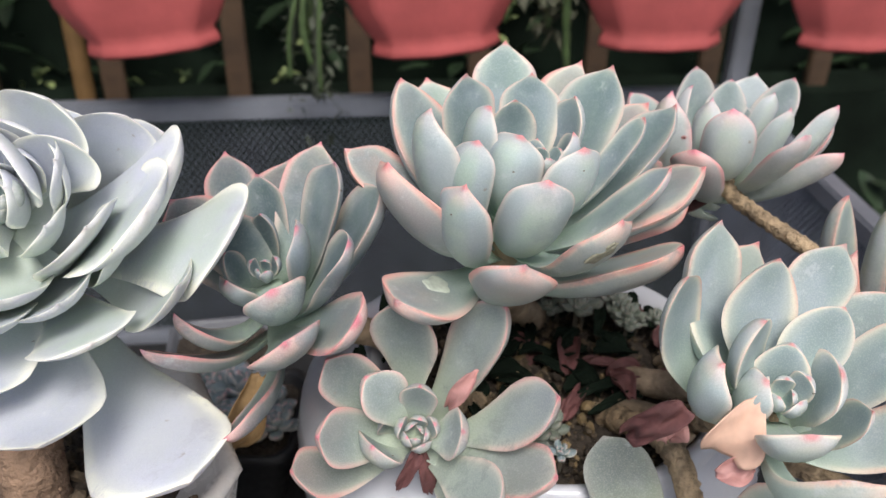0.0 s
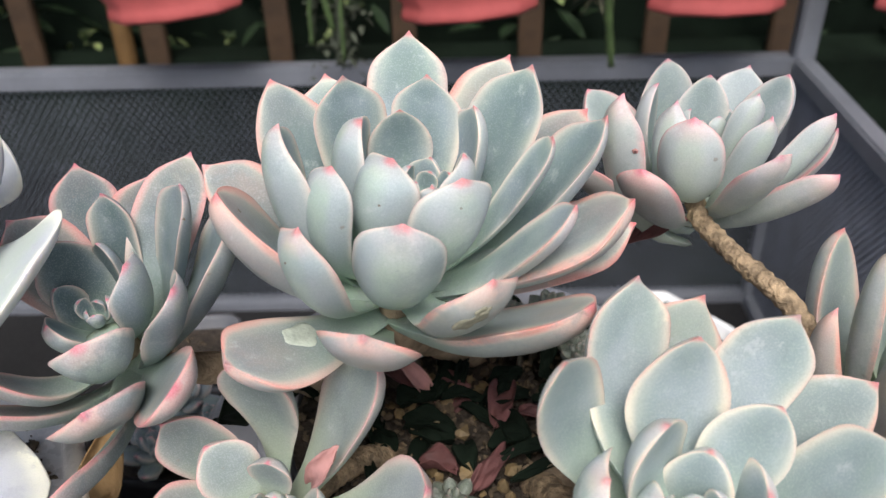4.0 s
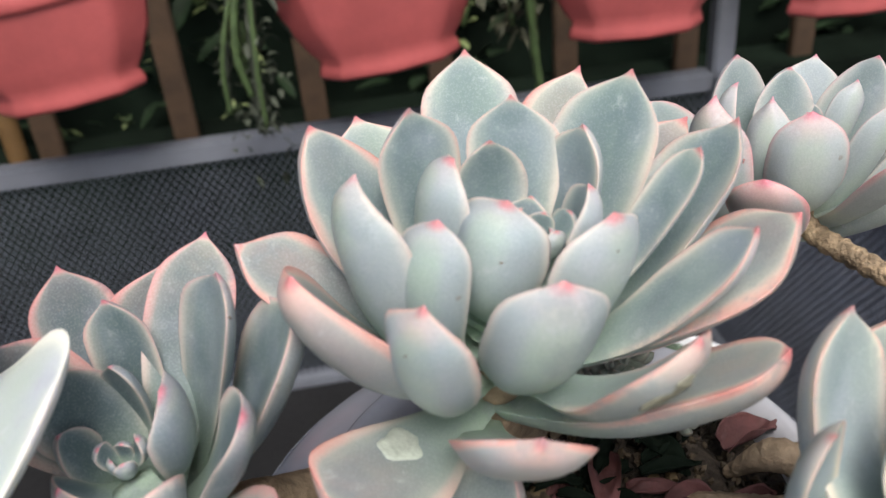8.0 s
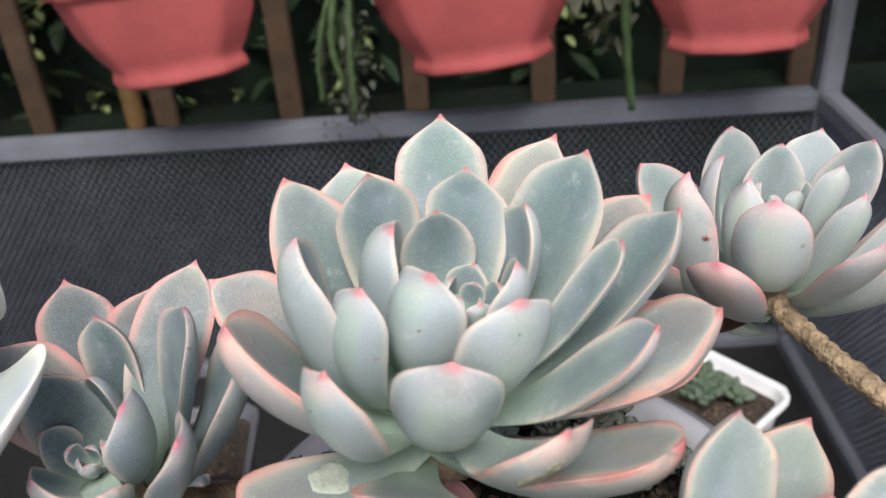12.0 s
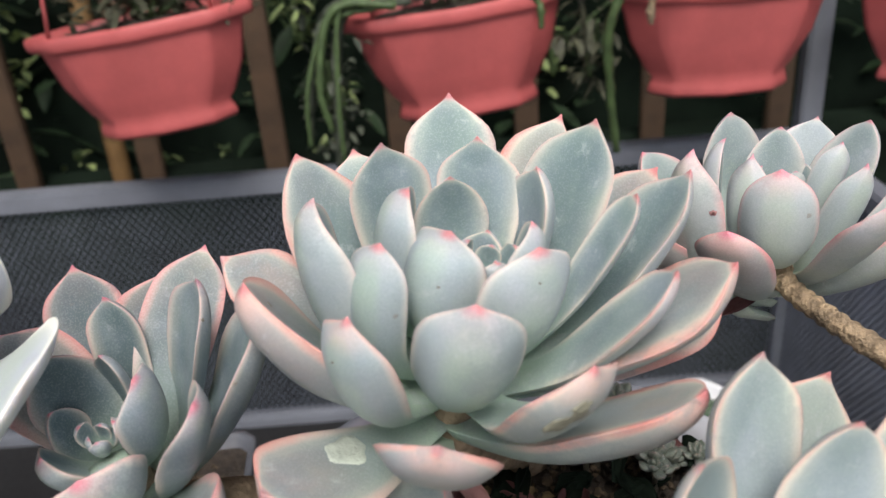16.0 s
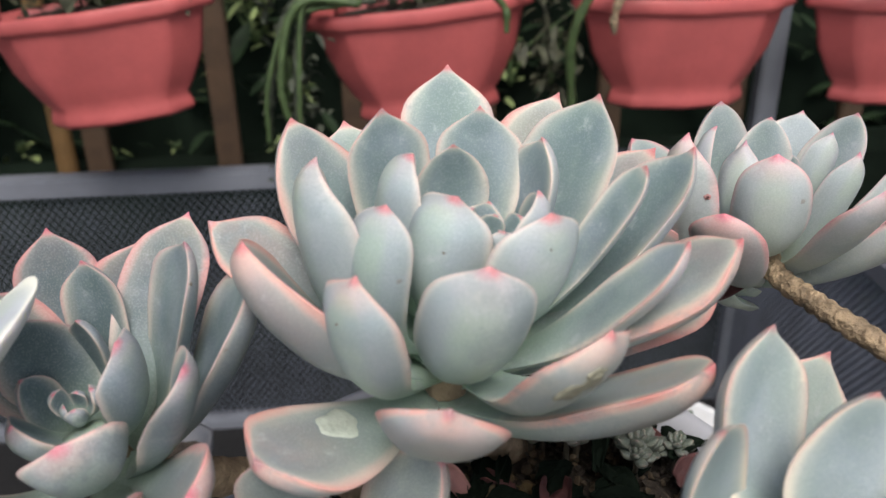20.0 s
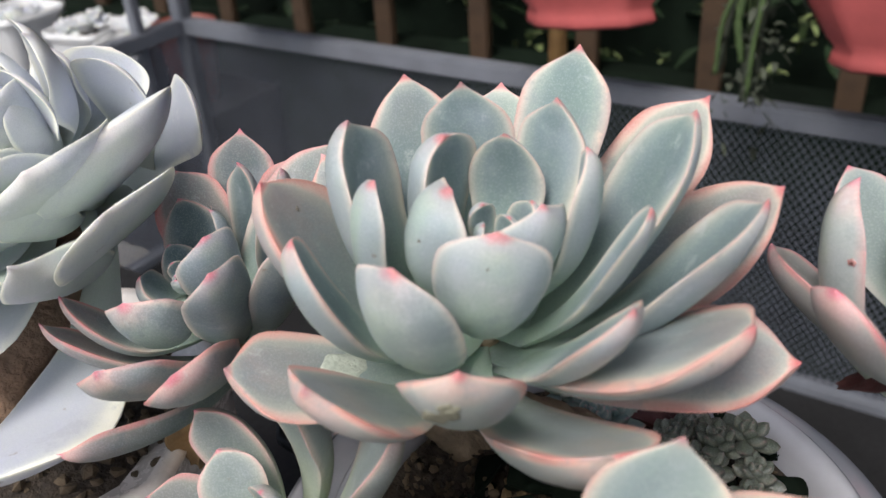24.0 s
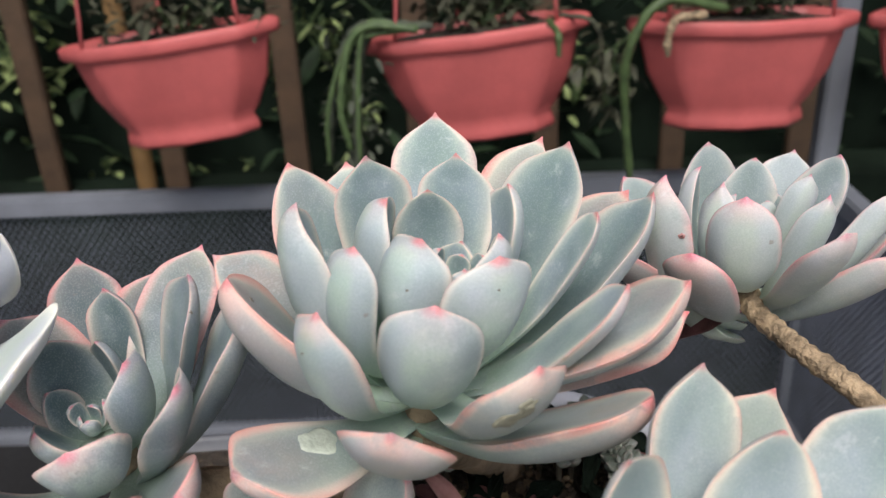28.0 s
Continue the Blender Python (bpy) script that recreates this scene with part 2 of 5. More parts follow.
PETAL = plain("withered_leaf_pink", (0.52, 0.27, 0.25), 0.6, vary=0.3, scale=70, bump=0.4, grain=0.002)
PEACH = plain("withered_leaf_peach", (0.76, 0.50, 0.38), 0.5, vary=0.38, scale=40, bump=0.2, grain=0.001)
BARK = plain("stem_bark", (0.39, 0.285, 0.175), 0.75, vary=0.6, scale=170, bump=0.9, grain=0.003, fine=420)
BARK_GREY = plain("root_bark", (0.40, 0.30, 0.20), 0.85, vary=0.45, scale=90, bump=0.8, grain=0.003)
BARK_FIBRE = plain("fibrous_stem_bark", (0.27, 0.175, 0.115), 0.85, vary=0.5, scale=60, bump=1.0, grain=0.003, fine=300)
SOIL = plain("potting_soil", (0.055, 0.042, 0.031), 0.95, vary=0.5, scale=200, bump=1.0, grain=0.004)
GRIT = plain("soil_grit", (0.12, 0.088, 0.055), 0.9, vary=0.5, scale=150, bump=0.6, grain=0.002)
GLAZE = plain("white_glaze", (0.60, 0.61, 0.66), 0.12, vary=0.03, scale=15, bump=0.02, grain=0.0005)
DRAWING = plain("pot_decoration", (0.45, 0.25, 0.18), 0.3, vary=0.3)
CREAM = plain("cream_glaze", (0.70, 0.66, 0.62), 0.25, vary=0.06, scale=15, bump=0.03)
WHITE_PLASTIC = plain("white_plastic", (0.78, 0.79, 0.80), 0.4, vary=0.06, scale=40, bump=0.05)
PALE_GREY = plain("dull_grey_plastic", (0.13, 0.135, 0.15), 0.5, vary=0.12, scale=30, bump=0.05)
SCAB = plain("leaf_scab", (0.50, 0.55, 0.47), 0.6, vary=0.2, scale=300, bump=0.5, grain=0.001, fine=900)
BLOTCH = plain("leaf_blotch", (0.24, 0.21, 0.17), 0.7, vary=0.5, scale=300, bump=0.4, grain=0.001)
BRUISE = plain("leaf_bruise", (0.30, 0.29, 0.21), 0.65, vary=0.35, scale=400, bump=0.3, grain=0.001, fine=900)
AMBER = plain("amber_stone", (0.24, 0.17, 0.085), 0.6, vary=0.5, scale=120, bump=0.4, grain=0.001)
GREY_PAINT = plain("grey_steel_paint", (0.18, 0.193, 0.224), 0.45, vary=0.15, scale=14, bump=0.08)
MESH_PAINT = plain("grey_mesh_paint", (0.130, 0.144, 0.178), 0.55, vary=0.2, scale=20, bump=0.0)
BLACK = plain("black_board", (0.012, 0.012, 0.013), 0.6, vary=0.3, scale=12, bump=0.1)
RED_POT = plain("red_plastic", (0.49, 0.105, 0.102), 0.5, vary=0.22, scale=9, bump=0.08)
WOOD = plain("brown_slat_wood", (0.085, 0.05, 0.027), 0.7, vary=0.4, scale=14, bump=0.3, grain=0.002)
BAMBOO = plain("bamboo_cane", (0.21, 0.12, 0.045), 0.5, vary=0.3, scale=12, bump=0.1)
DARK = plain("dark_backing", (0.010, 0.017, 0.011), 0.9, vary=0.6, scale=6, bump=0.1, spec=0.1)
# Dark leaf green with the shade mixed into its colour.
FOLIAGE = plain("painted_shade_foliage", (0.02, 0.042, 0.016), 0.6, vary=0.5, scale=30, bump=0.1)
TRAIL = plain("trailing_stem_green", (0.065, 0.105, 0.035), 0.55, vary=0.35, scale=60, bump=0.2)
TRAIL_GREY = plain("trailing_stem_grey", (0.06, 0.072, 0.048), 0.7, vary=0.4, scale=80, bump=0.3)
OLIVE = plain("dull_olive_plant", (0.05, 0.052, 0.028), 0.7, vary=0.5, scale=80, bump=0.2)
FLOWER = plain("pink_petal", (0.75, 0.10, 0.25), 0.5, vary=0.3, scale=60, bump=0.1)
TERRA = plain("brown_plastic", (0.28, 0.075, 0.055), 0.5, vary=0.25, scale=12, bump=0.1)
CONCRETE = plain("balcony_floor", (0.24, 0.23, 0.22), 0.85, vary=0.3, scale=3, bump=0.4, grain=0.003)


# ---------------------------------------------------------------- builders
def part(name, mesh, material, parent=None, label="", smooth=True, at=None):
    """Links a mesh or bmesh, given in world places, as one object under a thing."""
    if isinstance(mesh, bmesh.types.BMesh):
        me = bpy.data.meshes.new(name)
        mesh.to_mesh(me)
        mesh.free()
    else:
        me = mesh
    me.materials.append(material)
    me.polygons.foreach_set("use_smooth", [smooth] * len(me.polygons))
    n = len(me.vertices)
    co = np.empty(n * 3)
    me.vertices.foreach_get("co", co)
    co = co.reshape(-1, 3)
    low, high = co.min(0), co.max(0)
    o = np.array(at) if at is not None else np.array([(low[0] + high[0]) / 2, (low[1] + high[1]) / 2, low[2]])
    me.vertices.foreach_set("co", (co - o).ravel())
    me.update()
    ob = new(name, me)
    ob.location = Vector(o)
    if parent is not None:
        ob.parent = parent
        ob.matrix_parent_inverse = Matrix.Translation(world_place(parent)).inverted()
    if label:
        tagged(ob, label)
    return ob


def world_place(ob):
    return ob.location.copy()


def thing(name, place, label, category, group="", kind=""):
    ob = new(name)
    ob.empty_display_size = 0.02
    ob.location = Vector(place)
    return tagged(ob, label, category, group, kind)


def from_grid(rings, closed=True, cap_start=False, cap_end=False):
    """A mesh from rings of points (array n x m x 3)."""
    r = np.asarray(rings, float)
    n, m = r.shape[:2]
    faces = []
    for i in range(n - 1):
        for j in range(m if closed else m - 1):
            k = (j + 1) % m
            faces.append((i * m + j, i * m + k, (i + 1) * m + k, (i + 1) * m + j))
    if cap_start:
        faces.append(tuple(range(m - 1, -1, -1)))
    if cap_end:
        faces.append(tuple((n - 1) * m + j for j in range(m)))
    me = bpy.data.meshes.new("mesh")
    me.from_pydata(r.reshape(-1, 3).tolist(), [], faces)
    return me


def box(bm, low, high, bevel=0.0, turn=None):
    """A block between two corners, its edges rounded off."""
    low, high = Vector(low), Vector(high)
    made = bmesh.ops.create_cube(bm, size=1.0)["verts"]
    size = high - low
    for v in made:
        v.co = Vector((v.co.x * size.x, v.co.y * size.y, v.co.z * size.z))
    if bevel:
        edges = list({e for v in made for e in v.link_edges})
        made = list({v for f in bmesh.ops.bevel(bm, geom=edges, offset=bevel, segments=2, affect="EDGES")["faces"] for v in f.verts} | {v for v in made if v.is_valid})
    for v in made:
        v.co = (turn @ v.co if turn else v.co) + (low + high) / 2
    return made


def block(name, low, high, material, parent=None, bevel=0.002, label="", turn=None):
    bm = bmesh.new()
    box(bm, low, high, bevel, turn)
    return part(name, bm, material, parent, label, smooth=False)


def smooth_line(points, n):
    """n points on a smooth curve through the given ones."""
    p = np.array(points, float)
    if len(p) < 3:
        u = np.linspace(0, 1, n)[:, None]
        return p[0] * (1 - u) + p[-1] * u
    p = np.vstack([2 * p[0] - p[1], p, 2 * p[-1] - p[-2]])
    out = []
    for s in np.linspace(0, len(p) - 3 - 1e-9, n):
        i, f = int(s), s - int(s)
        a, b, c, d = p[i : i + 4]
        out.append(0.5 * (2 * b + (c - a) * f + (2 * a - 5 * b + 4 * c - d) * f**2 + (3 * b - a - 3 * c + d) * f**3))
    return np.array(out)


def tube(points, radii, n=24, m=12, rough=0.0, seed=0, rings=0.0, pitch=0.004):
    """A bent tube with swelling, bumps and leaf-scar rings."""
    line = smooth_line(points, n)
    rad = np.interp(np.linspace(0, 1, n), np.linspace(0, 1, len(radii)), radii)
    rng = np.random.default_rng(seed)
    tan = np.gradient(line, axis=0)
    tan /= np.linalg.norm(tan, axis=1)[:, None]
    side = np.cross(tan[0], (0.3, 0.2, 1.0))
    side /= np.linalg.norm(side)
    run = np.r_[0, np.cumsum(np.linalg.norm(np.diff(line, axis=0), axis=1))]
    out = []
    for i in range(n):
        side = side - tan[i] * (side @ tan[i])
        side /= np.linalg.norm(side)
        up = np.cross(tan[i], side)
        a = np.linspace(0, 2 * np.pi, m, endpoint=False)
        wob = 1 + rough * rng.normal(size=m) + rings * math.sin(run[i] / pitch * 2 * math.pi)
        out.append(line[i] + rad[i] * wob[:, None] * (np.cos(a)[:, None] * side + np.sin(a)[:, None] * up))
    return from_grid(out, True, True, True)


def lathe(profile, centre, m=64, sides=0, squash=None, turn=None, spin=0.0):
    """A turned shape from (radius, height) pairs; sides: flattened to that many sides."""
    a = np.linspace(0, 2 * np.pi, m, endpoint=False) + spin
    fl = np.ones(m)
    if sides:
        w = np.pi / sides
        fl = np.cos(w) / np.cos((a % (2 * w)) - w)
        fl = 0.97 * fl / fl.mean() + 0.03
    rings = []
    for r, z in profile:
        ring = np.stack([r * fl * np.cos(a), r * fl * np.sin(a), np.full(m, z)], 1)
        if squash:
            ring = ring * np.array(squash)
        rings.append(ring)
    r = np.array(rings)
    if turn is not None:
        r = r @ np.array(turn.to_3x3()).T
    return from_grid(r + np.array(centre), True)


BROAD = ((0.0, 0.40), (0.12, 0.45), (0.3, 0.66), (0.48, 0.87), (0.62, 0.975), (0.72, 1.0), (0.80, 0.965), (0.86, 0.835), (0.91, 0.585), (0.945, 0.34), (0.968, 0.165), (0.985, 0.068), (1.0, 0.012))
SPOON = ((0.0, 0.26), (0.12, 0.31), (0.3, 0.50), (0.5, 0.82), (0.64, 0.985), (0.73, 1.0), (0.82, 0.90), (0.88, 0.73), (0.925, 0.50), (0.955, 0.27), (0.975, 0.12), (1.0, 0.012))
WIDE = ((0.0, 0.34), (0.15, 0.38), (0.3, 0.48), (0.45, 0.64), (0.6, 0.83), (0.7, 0.95), (0.78, 1.0), (0.85, 0.96), (0.9, 0.85), (0.94, 0.66), (0.965, 0.45), (0.98, 0.26), (0.99, 0.10), (1.0, 0.012))
ROUND = ((0.0, 0.28), (0.15, 0.38), (0.35, 0.64), (0.55, 0.90), (0.70, 1.0), (0.80, 0.98), (0.88, 0.82), (0.93, 0.58), (0.951, 0.36), (0.962, 0.18), (0.975, 0.075), (1.0, 0.012))
POINT = ((0.0, 0.40), (0.12, 0.46), (0.3, 0.70), (0.45, 0.90), (0.56, 0.99), (0.62, 1.0), (0.72, 0.93), (0.80, 0.80), (0.87, 0.62), (0.92, 0.44), (0.955, 0.25), (0.975, 0.13), (0.99, 0.05), (1.0, 0.012))
FAT = ((0.0, 0.42), (0.15, 0.50), (0.35, 0.75), (0.52, 0.94), (0.68, 1.0), (0.80, 0.97), (0.88, 0.84), (0.935, 0.60), (0.965, 0.36), (0.985, 0.15), (1.0, 0.02))


def eased(u, table):
    """Smooth curve through a table of (place, value), without overshoot."""
    x, y = (np.array(v, float) for v in zip(*table))
    h, d = np.diff(x), np.diff(y) / np.diff(x)
    g = np.zeros(len(x))
    g[1:-1] = np.where(d[:-1] * d[1:] > 0, 2 * d[:-1] * d[1:] / (d[:-1] + d[1:] + 1e-12), 0)
    g[0], g[-1] = d[0], d[-1]
    i = np.clip(np.searchsorted(x, u, side="right") - 1, 0, len(x) - 2)
    f = (u - x[i]) / h[i]
    return (1 + 2 * f) * (1 - f) ** 2 * y[i] + f * (1 - f) ** 2 * h[i] * g[i] + f * f * (3 - 2 * f) * y[i + 1] + f * f * (f - 1) * h[i] * g[i + 1]


def leaf_mesh(base, way, normal, length, width, thick, bow, cup, profile, wave, seed, hook, flush=0.5, loose=1.0, root=None):
    """One fleshy leaf: flat to hollow above, swollen below, with a pointed end. Gives along, edge, upper and flush for the paint."""
    rng = np.random.default_rng(seed)
    u = np.r_[np.linspace(0, 0.8, 14), 0.835, 0.865, 0.89, 0.91, 0.925, 0.938, 0.948, 0.956, 0.962, 0.967, 0.972, 0.978, 0.985, 0.992, 1.0]
    n, m = len(u), 28
    w = eased(u, profile) * width / 2
    th = eased(u, ((0, 0.62), (0.3, 0.9), (0.6, 1.0), (0.8, 0.90), (0.9, 0.68), (0.96, 0.40), (0.985, 0.20), (1.0, 0.02))) * thick
    a = np.linspace(0, 2 * np.pi, m, endpoint=False)
    ca, sa = np.cos(a), np.sin(a)
    q = np.sign(ca) * np.abs(ca) ** 0.8
    full = 1 - np.abs(q) ** 2.9
    way, normal = np.array(way), np.array(normal)
    side = np.cross(way, normal)
    lean, turn, slant = loose * rng.uniform(-0.06, 0.06), loose * rng.uniform(-0.15, 0.15), loose * rng.uniform(-0.06, 0.06)
    ph = rng.uniform(0, 6.28, 4)
    rings = []
    if root is not None:
        for k in (1.0, 0.5):
            rings.append(np.array(base) + np.array(root) * k + np.outer(w[0] * q * (1 - 0.45 * k), side) + np.outer(np.where(sa >= 0, 0.1, -0.88) * th[0] * full * (1 - 0.3 * k), normal))
    for i in range(n):
        s = u[i]
        sag = -4 * bow * length * s * (1 - s) * (0.75 + 0.5 * (1 - s)) + hook * length * max(0, s - 0.9) ** 2 * 8
        x = w[i] * q * (1 + 0.06 * np.sin(5 * s + ph[2] + (ca > 0)))
        r = np.abs(x) / (width / 2)
        rim = 0.035 * thick * np.sqrt(np.clip(1 - np.abs(q), 0, 1)) * min(1, w[i] / (0.2 * width))
        up = np.where(sa >= 0, (0.10 if cup >= 0 else 0.42) * th[i] * full * (1 - 0.5 * s * (cup >= 0)) + rim, -0.88 * th[i] * full - rim)
        up = up + cup * width / 2 * r**2 * min(1, s * 1.6) * (1 - 0.35 * s) + slant * x * s
        ripple = (wave + 0.012) * width * r**3 * (np.sin(9 * s + ph[0]) * (ca > 0) + np.sin(8 * s + ph[1]) * (ca <= 0))
        k = turn * s * s
        here, tall = side * math.cos(k) + normal * math.sin(k), normal * math.cos(k) - side * math.sin(k)
        mid = np.array(base) + way * length * s + normal * sag + side * lean * length * s * s * (1 - s) * 4
        swell = np.where(sa < 0, min(1.1, max(0.3, (thick / width - 0.3) * 5)) * th[i] * full * s**5, 0.0)
        rings.append(mid + np.outer(x, here) + np.outer(up + ripple, tall) + np.outer(swell, way))
    if root is not None:
        u, n = np.r_[0.0, 0.0, u], n + 2
    me = from_grid(rings, True, True, True)
    me.flip_normals()
    ends = np.clip((u - 0.80) / 0.19, 0, 1)[:, None] ** 1.6 * 0.99
    under = np.maximum((np.abs(q) ** 2.4)[None] * np.ones((n, 1)), np.clip((u - 0.92) / 0.078, 0, 1)[:, None] ** 2 * 0.99)
    edge = np.where((sa < -0.02)[None], under, np.maximum(np.abs(q)[None] * np.ones((n, 1)), ends))
    for name, values in (("along", np.repeat(u, m)), ("edge", edge.ravel()), ("upper", np.tile(sa > 0.02, n).astype(float)), ("flush", np.full(n * m, flush))):
        me.attributes.new(name, "FLOAT", "POINT").data.foreach_set("value", np.asarray(values, np.float32))
    return me


COUNT = [0]


def rosette(centre, axis, label, name="succulent", group="succulents in the white pot", base=None):
    """A leaf rosette; its leaves are added with leaf()."""
    z = Vector(axis).normalized()
    x = Vector((0, 1, 0)).cross(z).normalized()
    turn = Matrix((x, z.cross(x), z)).transposed()
    t = thing(name, base or centre, label, "succulent", group)
    return {"thing": t, "centre": Vector(centre), "turn": turn}


def leaf(p, az, rise, length, width, depth, bow=0.15, cup=0.22, twist=0.0, skin=None, profile=None, thick=0.30, wave=None, hook=0.1, label="", off=0.0, flush=None):
    """A leaf by its compass angle, rise above the rosette's plane, length, width, how far below the heart it springs and how far off the axis."""
    COUNT[0] += 1
    skin, profile = skin or p["skin"], profile or p["profile"]
    a, e = radians(az), radians(rise)
    way = p["turn"] @ Vector((math.cos(a) * math.cos(e), math.sin(a) * math.cos(e), math.sin(e)))
    up = p["turn"] @ Vector((-math.cos(a) * math.sin(e), -math.sin(a) * math.sin(e), math.cos(e)))
    if twist:
        up = Matrix.Rotation(radians(twist), 3, way) @ up
    foot = p["centre"] + p["turn"] @ Vector((math.cos(a) * off, math.sin(a) * off, -depth))
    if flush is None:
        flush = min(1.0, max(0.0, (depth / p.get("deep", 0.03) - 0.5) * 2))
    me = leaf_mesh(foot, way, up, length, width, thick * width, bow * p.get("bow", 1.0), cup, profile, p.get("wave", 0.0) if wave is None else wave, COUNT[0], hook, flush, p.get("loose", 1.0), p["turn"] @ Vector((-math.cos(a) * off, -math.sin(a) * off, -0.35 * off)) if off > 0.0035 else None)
    return part("leaf", me, skin, p["thing"], label, at=foot)


def heart(p, count, size, skin=None):
    """The tight young leaves in the middle."""
    for k in range(count):
        s = 1 - k / (count + 1)
        leaf(p, 137.5 * k + 20, 60 + 22 * (1 - s), size * (0.45 + 0.55 * s), size * 0.66 * (0.45 + 0.55 * s), 0.008, bow=0.14, cup=0.0, skin=skin, profile=FAT, thick=0.42)


# ---------------------------------------------------------------- setting
GROUND_Z = 0.0
block("floor", (-6, -6, -0.1), (6, 6, GROUND_Z), CONCRETE, bevel=0)
tagged(bpy.data.objects["floor"], "grey concrete balcony floor", "floor", kind="structure")

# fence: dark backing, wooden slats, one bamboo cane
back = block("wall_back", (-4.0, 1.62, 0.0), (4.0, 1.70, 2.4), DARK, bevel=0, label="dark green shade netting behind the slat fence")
tagged(back, category="wall", kind="structure")
fence = thing("slat_fence", (0, 1.45, 0), "brown wooden slat fence before dark shade netting", "fence")
for i in range(-11, 12):
    x = -0.205 * i + 0.008
    block("slat", (x - 0.019, 1.44, 0.45), (x + 0.019, 1.46, 2.2), WOOD, fence, 0.003)
for z in (1.9,):
    block("cross_rail", (-2.4, 1.462, z), (2.4, 1.49, z + 0.05), WOOD, fence, 0.003)
# Added panel, near black, stands in for the dimness behind the rack mesh.
low = block("wall_low", (-4.0, 1.40, 0.0), (4.0, 1.52, 0.46), DARK, bevel=0, label="low dark panel added to blacken the space under the slats")
tagged(low, category="wall", kind="structure")
cane = thing("bamboo_cane", (-0.445, 1.425, 0.46), "yellow bamboo cane leaning on the slat fence", "cane")
part("culm", tube(((-0.445, 1.425, 0.46), (-0.442, 1.425, 1.0), (-0.435, 1.42, 2.0)), (0.016, 0.014, 0.012), 60, 12, 0.01, 3), BAMBOO, cane)

# rack of grey tube with mesh sides
RX0, RX1, RY0, RY1, RZ = -1.04, 0.525, 0.548, 1.14, 0.571
rack = thing("metal_rack", (-0.26, 0.85, 0), "grey painted steel rack with expanded mesh sides", "rack")
for x in (RX0, RX1):
    for y in (RY0, RY1):
        block("post", (x, y, 0), (x + 0.028, y + 0.026, 1.75), GREY_PAINT, rack, 0.003)
for z in (RZ - 0.027, 0.165):
    block("rail", (RX0 + 0.026, RY1, z), (RX1, RY1 + 0.026, z + 0.027), GREY_PAINT, rack, 0.003)
    block("rail", (RX0 + 0.026, RY0, z - 0.3 if z > 0.5 else z), (RX1, RY0 + 0.026, (z - 0.3 if z > 0.5 else z) + 0.027), GREY_PAINT, rack, 0.003)
    for x in (RX0, RX1):
        block("rail", (x, RY0 + 0.026, z), (x + 0.026, RY1, z + 0.027), GREY_PAINT, rack, 0.003)


def expanded_mesh(a, b, z0, z1, pitch=0.0105, rise=0.0070, strand=0.0019, deep=0.0012):
    """A sheet of diamond mesh between two upright lines, as zigzag strands."""
    a, b = np.array(a), np.array(b)
    length = np.linalg.norm(b - a)
    along = (b - a) / length
    out = np.array((along[1], -along[0]))
    nx, nz = int(length / pitch * 2), int((z1 - z0) / rise)
    verts, faces = [], []
    for k in range(nz):
        for i in range(nx + 1):
            z = z0 + rise * (k + (0.5 if (i + k) % 2 else -0.5) + 0.5)
            q = a + along * (i * pitch / 2)
            for dz, d in ((strand / 2, 0), (-strand / 2, 0), (-strand / 2, deep), (strand / 2, deep)):
                verts.append((q[0] + out[0] * d, q[1] + out[1] * d, z + dz))
            if i:
                s = len(verts) - 8
                for j in range(4):
                    faces.append((s + j, s + (j + 1) % 4, s + 4 + (j + 1) % 4, s + 4 + j))
    me = bpy.data.meshes.new("mesh")
    me.from_pydata(verts, [], faces)
    return me


for a, b in (((RX0 + 0.03, RY1 + 0.012), (RX1, RY1 + 0.012)), ((RX1 + 0.012, RY0 + 0.03), (RX1 + 0.012, RY1)), ((RX0 + 0.012, RY0 + 0.03), (RX0 + 0.012, RY1))):
    wide = 0.0 if a[0] != b[0] else 1.0
    sheet = part("mesh_panel", expanded_mesh(a, b, 0.19, RZ - 0.024, strand=0.0019 + 0.0006 * wide, deep=0.0012 + 0.002 * wide), MESH_PAINT, rack, "fine grey diamond mesh", smooth=False)
    tagged(sheet, kind="stuff")
block("shelf_board", (RX0 + 0.03, RY0 + 0.03, 0.165), (RX1 - 0.004, RY1 - 0.004, 0.18), BLACK, rack, 0.002)

# black bench that carries the plants
bench = thing("bench", (-0.2, 0.3, 0), "low black bench carrying the flower pots", "bench")
BENCH = 0.612
block("top", (-0.75, 0.12, BENCH - 0.03), (0.25, 0.505, BENCH), BLACK, bench, 0.003)
for x in (-0.7, 0.2):
    for y in (0.15, 0.47):
        block("leg", (x - 0.02, y - 0.02, 0), (x + 0.02, y + 0.02, BENCH - 0.03), BLACK, bench, 0.003)


